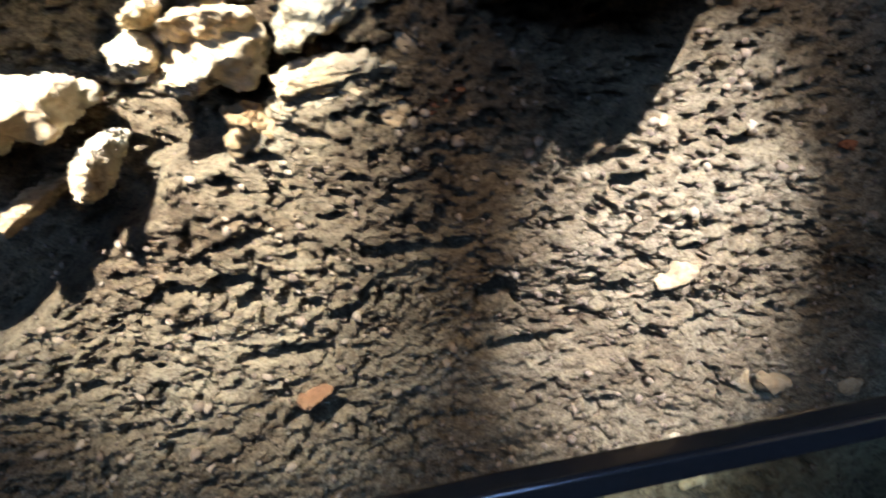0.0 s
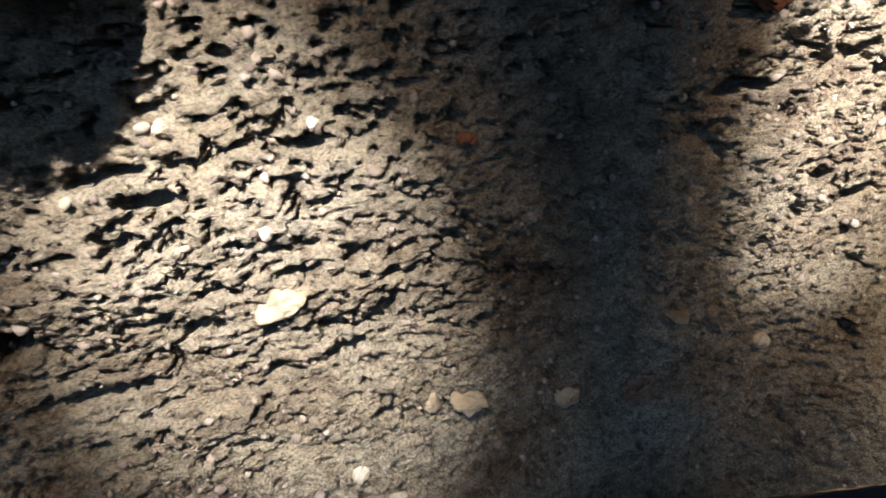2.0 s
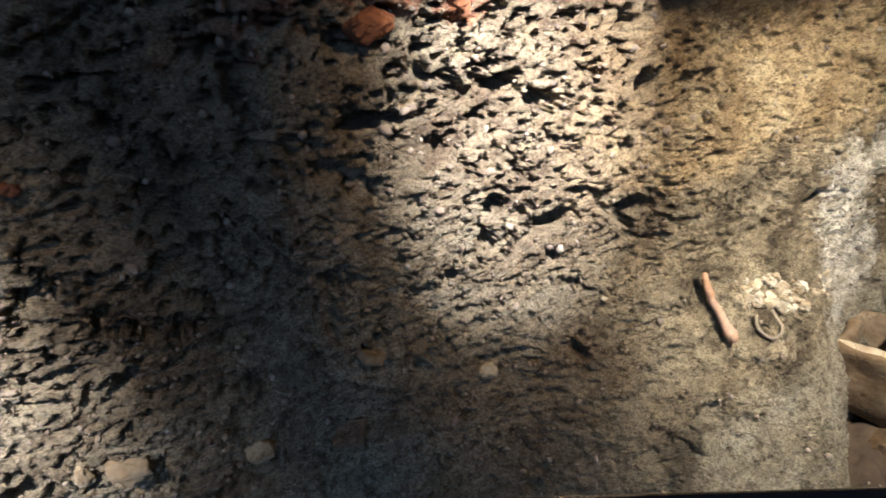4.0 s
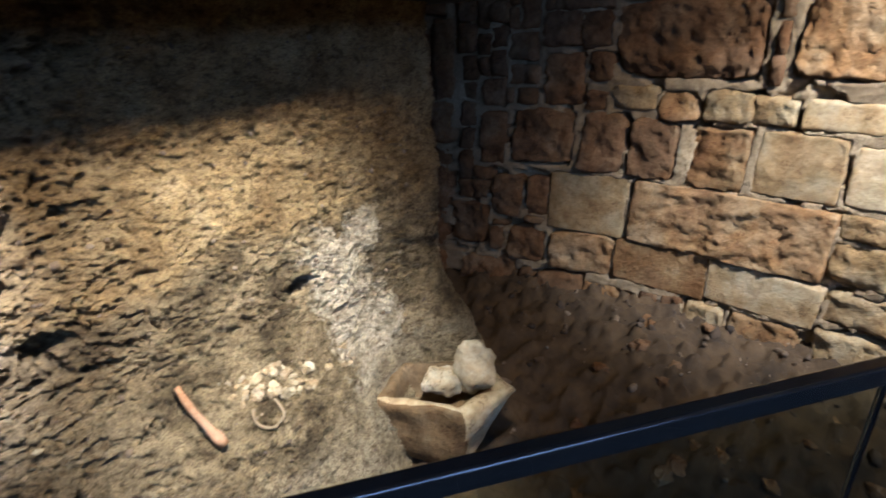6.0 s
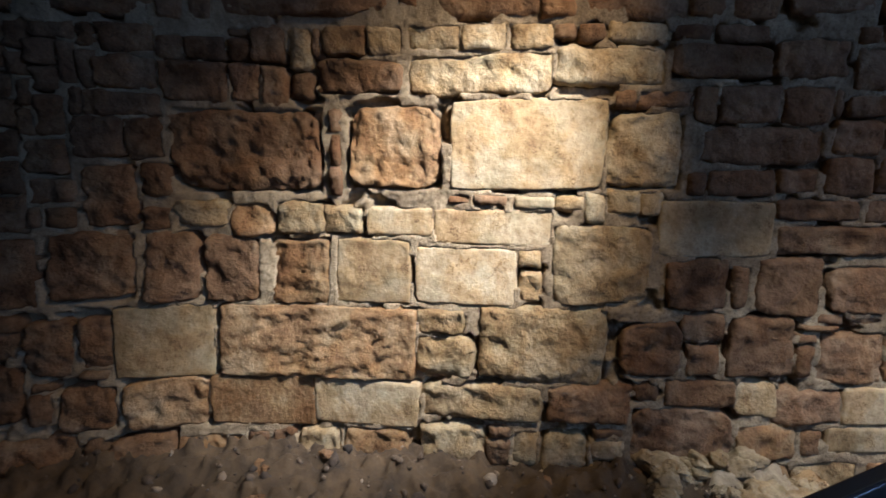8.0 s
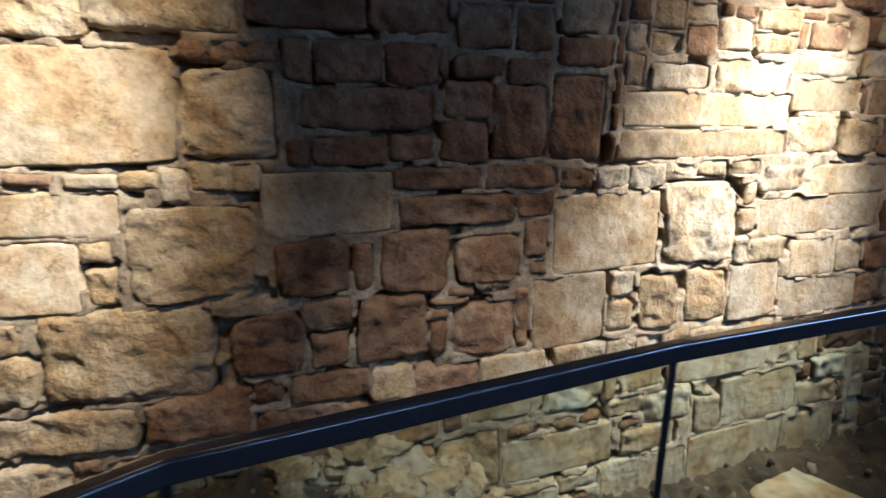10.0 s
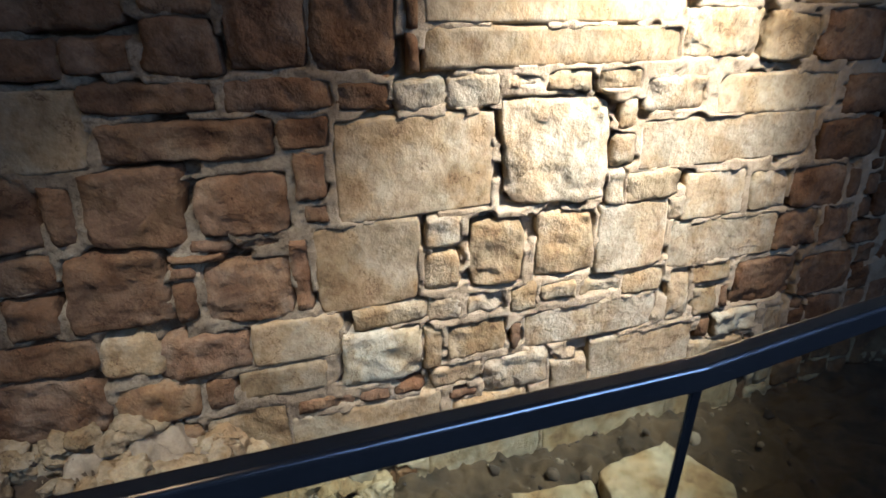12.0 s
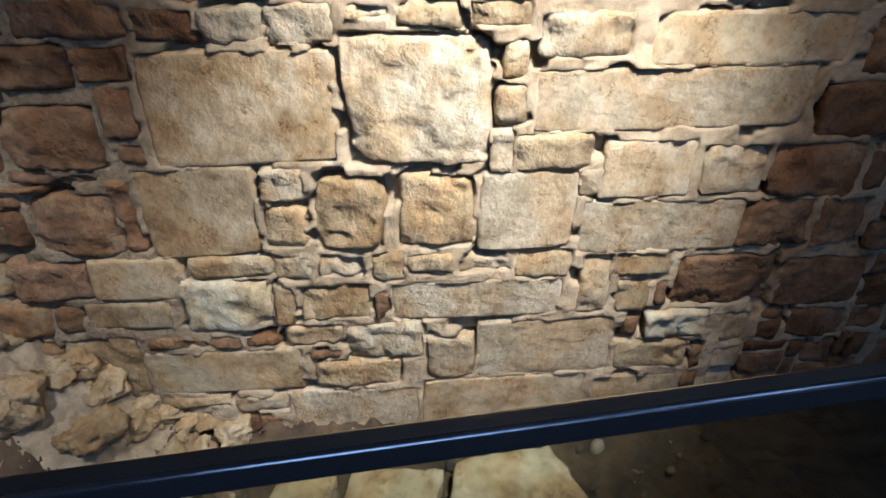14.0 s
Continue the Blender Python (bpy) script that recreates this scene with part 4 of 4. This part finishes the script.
for k, (x, z, w, h, m, lab) in enumerate(((0.59, 0.71, 0.15, 0.085, BEIGE, "pale beige lime lump bedded in the earth bank"), (0.68, 0.09, 0.065, 0.06, PALE, "small white pebble in the earth bank"), (0.74, -0.05, 0.125, 0.06, PALE, "long white stone in the earth bank"),
                                          (2.01, 0.155, 0.07, 0.055, PALE, "cream pebble lying on a small ledge"), (1.64, 0.37, 0.10, 0.04, BEIGE, "long flat beige stone in the bank"), (1.30, 0.17, 0.09, 0.08, BEIGE, "beige stone in the shaded bank"),
                                          (0.905, 0.27, 0.05, 0.08, PALE, "upright cream stone in the bank"), (0.47, 1.135, 0.035, 0.025, PALE, "small white pebble in the bank"), (0.20, 1.155, 0.035, 0.02, PALE, "small white pebble on a ledge"),
                                          (1.00, 0.25, 0.12, 0.09, BEIGE, "beige fist-sized stone in the bank"), (1.55, 0.12, 0.12, 0.11, BROWN, "brown stone in the shaded bank"), (0.72, 1.10, 0.025, 0.025, PALE, "tiny white pebble in the bank"),
                                          (-0.02, 1.225, 0.14, 0.035, RED, "broken dark red brick piece in the bank"), (1.02, 1.02, 0.05, 0.03, RED, "small red brick chip in the bank"), (1.97, 1.27, 0.20, 0.12, RED, "orange burnt clay lump at the bank's top"),
                                          (1.74, 1.24, 0.12, 0.07, RED, "crumbled orange burnt clay in the bank"), (2.12, 1.31, 0.10, 0.06, RED, "small orange burnt clay lump"), (-0.37, 0.53, 0.10, 0.045, BROWN, "rusty brown stone in the bank"), (-0.44, 0.08, 0.07, 0.05, PALE, "cream stone in the bank"), (2.45, 0.30, 0.03, 0.02, PALE, "small white pebble in the bank"))):
    bank_rock("bank_stone", lab, "stone", x, z, (w, w * 0.7, h), m, 0.24 if k == 0 else 0.56, (-12, 8, -20, 5, 25)[k % 5], 70 + k, 0.25, "stones in the bank")
# a band of packed pebbles
rs_p = np.random.RandomState(31)
for k in range(60):
    x = 3.02 + 0.66 * rs_p.rand()
    z = 0.155 - 0.26 * (x - 3.04) + rs_p.uniform(-0.05, 0.06)
    w = rs_p.uniform(0.025, 0.065)
    bank_rock("packed_pebble", "pale pebble packed in a stony band", "stone", x, z, (w, w, w * rs_p.uniform(0.55, 0.9)), (CREAM, GREY)[k % 2 == 0], 0.42, rs_p.uniform(-40, 40), 100 + k, 0.55, "packed pebbles")


def tube_mesh(name, pts, radii, mat, sides=12, flat=1.0):
    verts, faces = [], []
    up = Vector((0.2, -0.95, 0.1)).normalized()
    for i, (p, r) in enumerate(zip(pts, radii)):
        d = (Vector(pts[min(i + 1, len(pts) - 1)]) - Vector(pts[max(i - 1, 0)])).normalized()
        e = d.cross(up).normalized()
        f = e.cross(d).normalized()
        for k in range(sides):
            t = 2 * math.pi * k / sides
            j = r * (1 + 0.12 * noise.noise(Vector(p) * 40 + Vector((k, 0, 0))))
            verts.append(Vector(p) + e * math.cos(t) * j + f * math.sin(t) * j * flat)
    for i in range(len(pts) - 1):
        for k in range(sides):
            faces.append((i * sides + k, i * sides + (k + 1) % sides, (i + 1) * sides + (k + 1) % sides, (i + 1) * sides + k))
    faces += [tuple(range(sides))[::-1], tuple(range((len(pts) - 1) * sides, len(pts) * sides))]
    return mesh_from(name, verts, faces, mat)


def on_bank(x, z, out):
    p = bank_point(x, z)
    return Vector((p.x + 0.215 * out, p.y - 0.977 * out, z))


bone_pts = [on_bank(2.86 + 0.06 * k / 9 - 0.008 * math.sin(k / 9 * 3), 0.30 - 0.235 * k / 9, 0.045 - 0.012 * k / 9) for k in range(10)]
tagged(new("long_bone", tube_mesh("long_bone", bone_pts, [0.010, 0.012, 0.014, 0.015, 0.015, 0.015, 0.016, 0.019, 0.024, 0.017], BONE)), "pinkish brown long bone standing out of the bank", "bone")
for pts, r, lab in (([(0.56, -0.38), (0.64, -0.31), (0.73, -0.25)], 0.013, "straight thin brown bone in the bank's foot"), ([(0.73, -0.25), (0.77, -0.31), (0.84, -0.33), (0.91, -0.28)], 0.011, "curved rib bone in the bank's foot"),
                    ([(0.79, -0.23), (0.84, -0.23), (0.88, -0.26)], 0.009, "short brown bone splinter in the bank's foot"), ([(0.48, -0.42), (0.53, -0.34)], 0.014, "short brown bone stump in the bank's foot")):
    curve = []
    for k in range(9):
        f = k / 8 * (len(pts) - 1)
        i = min(int(f), len(pts) - 2)
        g = f - i
        curve.append(on_bank(pts[i][0] * (1 - g) + pts[i + 1][0] * g, pts[i][1] * (1 - g) + pts[i + 1][1] * g, 0.03))
    smooth = [curve[0]] + [(curve[i - 1] + curve[i] * 2 + curve[i + 1]) / 4 for i in range(1, 8)] + [curve[-1]]
    tagged(new("bone", tube_mesh("bone", smooth, [r * q for q in (1.1, 1.0, 0.9, 0.9, 0.9, 0.9, 0.9, 1.0, 1.1)], BONE, 10)), lab, "bone", "bones in the bank's foot")
ring = [on_bank(3.12 + 0.06 * math.cos(t), 0.065 + 0.045 * math.sin(t), 0.02) for t in [math.pi * (0.75 + 1.35 * k / 15) for k in range(16)]]
tagged(new("pot_rim", tube_mesh("pot_rim", ring, [0.007] * 16, RUBBLE, 8)), "curved rim sherd of a brown clay pot in the bank", "pottery sherd")

# the broken carved block at the corner
block = tagged(new("carved_block"), "broken carved stone block with a hollow, leaning at the corner", "stone block")
block.location = (4.07, 1.515, -0.33)
block.rotation_euler = (0, 0, radians(-39))


def block_piece(name, at, size, mat, seed, blocky, turn, label, rough=0.22):
    ob = part(name, rock_mesh(name, size, seed, mat, 3, rough * 2, blocky), block, label)
    ob.location, ob.rotation_euler = at, [radians(a) for a in turn]


def hollow_block_mesh(name, top, foot, z0, z1, seed, turns=72):
    """A five-sided broken block with a hollow in its top: weathered in front and inside, pale where it broke."""
    def ring(corner, k):
        f = k / turns * len(corner)
        i = int(f)
        p = Vector(corner[i]).lerp(Vector(corner[(i + 1) % len(corner)]), f - i)
        return p
    levels = [(0.0, 1.0), (0.14, 1.0), (0.28, 1.0), (0.42, 1.0), (0.56, 1.0), (0.70, 1.0), (0.84, 1.0), (0.95, 0.995), (1.0, 0.95), (1.01, 0.86), (1.0, 0.78), (0.90, 0.72), (0.70, 0.66), (0.52, 0.55), (0.45, 0.38), (0.43, 0.2)]
    mid = sum((Vector(p) for p in top), Vector((0, 0))) / len(top)
    off, verts, faces, kinds = Vector((seed, seed * 2, seed * 3)), [], [], []
    for up, share in levels:
        for k in range(turns):
            t_, f_ = ring(top, k), ring(foot, k)
            p = mid + (f_.lerp(t_, min(up, 1.0)) - mid) * share if share == 1.0 else mid + Vector((-0.05, 0.02)) * (1 - share) * 2 + (t_ - mid) * share
            q = Vector((p.x, p.y, z0 + (z1 - z0) * up))
            q += Vector((noise.noise(q * 7 + off), noise.noise(q * 7 - off), noise.noise(q * 7 + off * 2))) * 0.022
            q += Vector((noise.noise(q * 24 + off), noise.noise(q * 24 - off), noise.noise(q * 24 + off * 2))) * 0.008
            verts.append(q)
    for r in range(len(levels) - 1):
        for k in range(turns):
            faces.append((r * turns + k, r * turns + (k + 1) % turns, (r + 1) * turns + (k + 1) % turns, (r + 1) * turns + k))
            side = k / turns * len(top) + 0.12 * noise.noise(Vector((k * 0.25, r * 0.5, 2)))
            kinds.append(1 if r <= 10 and (0.95 < side < 3.3 or (r > 7 and side < 1.5)) else 0)
    faces += [tuple(range(turns))[::-1], tuple(range((len(levels) - 1) * turns, len(levels) * turns))]
    kinds += [0, 0]
    me = mesh_from(name, verts, faces, WEATHERED)
    me.materials.append(PALE)
    me.polygons.foreach_set("material_index", kinds)
    return me


part("block_body", hollow_block_mesh("block_body", [(-0.38, -0.03), (0.09, -0.19), (0.36, 0.00), (0.25, 0.28), (-0.28, 0.28)], [(-0.27, -0.02), (0.09, -0.15), (0.15, 0.0), (0.18, 0.26), (-0.24, 0.26)], -0.34, 0.05, 7), block, "brown weathered front and pale broken top")
block_piece("upright_lobe", (0.15, 0.13, 0.11), (0.27, 0.19, 0.32), PALE, 203, 0.35, (0, -16, 0), "pale rounded lobe over the hollow")
block_piece("hollow_fill", (-0.02, 0.14, 0.02), (0.26, 0.16, 0.16), CREAM, 208, 0.3, (0, 20, 30), "crumbled cream stone inside the hollow")
block_piece("base_stone", (0.02, -0.06, -0.46), (0.40, 0.32, 0.44), WEATHERED, 205, 0.5, (0, 0, 0), "low brown stone under the block")

# fallen stones on the soil floor
rs_f = np.random.RandomState(41)
for k in range(34):
    x, y = rs_f.uniform(4.3, 5.95), rs_f.uniform(-0.5, 1.5)
    w = rs_f.uniform(0.05, 0.13)
    ob = tagged(new("fallen_stone", rock_mesh("fallen_stone", (w, w * rs_f.uniform(0.7, 1.2), w * 0.7), 300 + k, BROWN, 3, 0.8, 0.5)), "brown stone lying on the soil floor", "stone", "fallen stones")
    ob.location = (x, y, float(ground_z(np.array([x]), np.array([y]))[0]) + w * 0.0)
    ob.rotation_euler = (0, 0, rs_f.uniform(0, 6))
for k in range(64):
    y = rs_f.uniform(-2.6, -0.9)
    x = float(np.interp(y, PLAN_Y, PLAN_X)) - abs(rs_f.normal(0.12, 0.28)) - 0.08
    w = rs_f.uniform(0.07, 0.26)
    ob = tagged(new("heap_stone", rock_mesh("heap_stone", (w, w * rs_f.uniform(0.7, 1.2), w * rs_f.uniform(0.5, 0.9)), 350 + k, ROUGH, 3, 0.8, 0.7)), "dusty rubble stone in the heap by the wall", "stone", "heap stones")
    ob.location = (x, y, float(ground_z(np.array([x]), np.array([y]))[0]) + 0.05 + 0.03 * rs_f.rand() - w * 0.10)
    ob.rotation_euler = (rs_f.uniform(-0.4, 0.4), rs_f.uniform(-0.4, 0.4), rs_f.uniform(0, 6))

hx, hy = np.meshgrid(np.arange(5.45, 6.75, 0.016), np.arange(-2.95, -0.55, 0.016))
mound = 0.16 * np.exp(-((hx - 6.30) / 0.36) ** 2 - ((hy + 1.75) / 0.55) ** 2) - 0.075 + 0.06 * (fbm(hx * 9, hy * 9, 140, 4, 0.6) - 0.5) + 0.035 * np.abs(2 * fbm(hx * 17, hy * 17, 144, 3) - 1)
tagged(new("rubble_mound", sheet("rubble_mound", np.stack([hx, hy, ground_z(hx, hy) + mound], -1), RUBBLE)), "dusty beige mound of lime rubble at the wall's foot", "rubble", kind="stuff")


def flag_mesh(name, outline, thick, seed, mat):
    """A worn paving slab with a ragged rim and a dished face."""
    cx, cy = sum(p[0] for p in outline) / len(outline), sum(p[1] for p in outline) / len(outline)
    rim = []
    for i in range(len(outline)):
        a, b = Vector(outline[i]), Vector(outline[(i + 1) % len(outline)])
        for k in range(10):
            p = a.lerp(b, k / 10)
            p += Vector((noise.noise(Vector((p.x * 12, p.y * 12, seed))), noise.noise(Vector((p.y * 12, p.x * 12, seed + 9))))) * 0.02
            rim.append((p.x - cx, p.y - cy))
    n, verts, faces = len(rim), [], []
    for s_, dz in ((1.0, -thick), (1.0, -0.012), (0.97, 0.0), (0.75, 0.0), (0.5, 0.0), (0.25, 0.0)):
        for x, y in rim:
            zz = dz + (0.012 * noise.noise(Vector((x * s_ * 9, y * s_ * 9, seed))) if dz > -0.01 else 0)
            verts.append((x * s_, y * s_, zz))
    for r in range(5):
        for k in range(n):
            faces.append((r * n + k, r * n + (k + 1) % n, (r + 1) * n + (k + 1) % n, (r + 1) * n + k))
    faces.append(tuple(range(5 * n, 6 * n)))
    return mesh_from(name, verts, faces, mat), (cx, cy)


for k, (o, z) in enumerate((([(6.47, -3.80), (6.10, -3.80), (5.95, -4.35), (6.33, -4.50), (6.66, -4.26)], -0.95), ([(6.36, -3.28), (6.42, -3.74), (6.00, -3.76), (5.95, -3.30)], -0.97), ([(6.25, -2.95), (6.30, -3.22), (5.95, -3.25), (5.90, -2.90)], -0.98))):
    me, (cx, cy) = flag_mesh("floor_slab", o, 0.12, 400 + k, BEIGE)
    tagged(new("floor_slab", me), "worn beige stone slab lying on the soil", "stone slab", "floor slabs").location = (cx, cy, z)
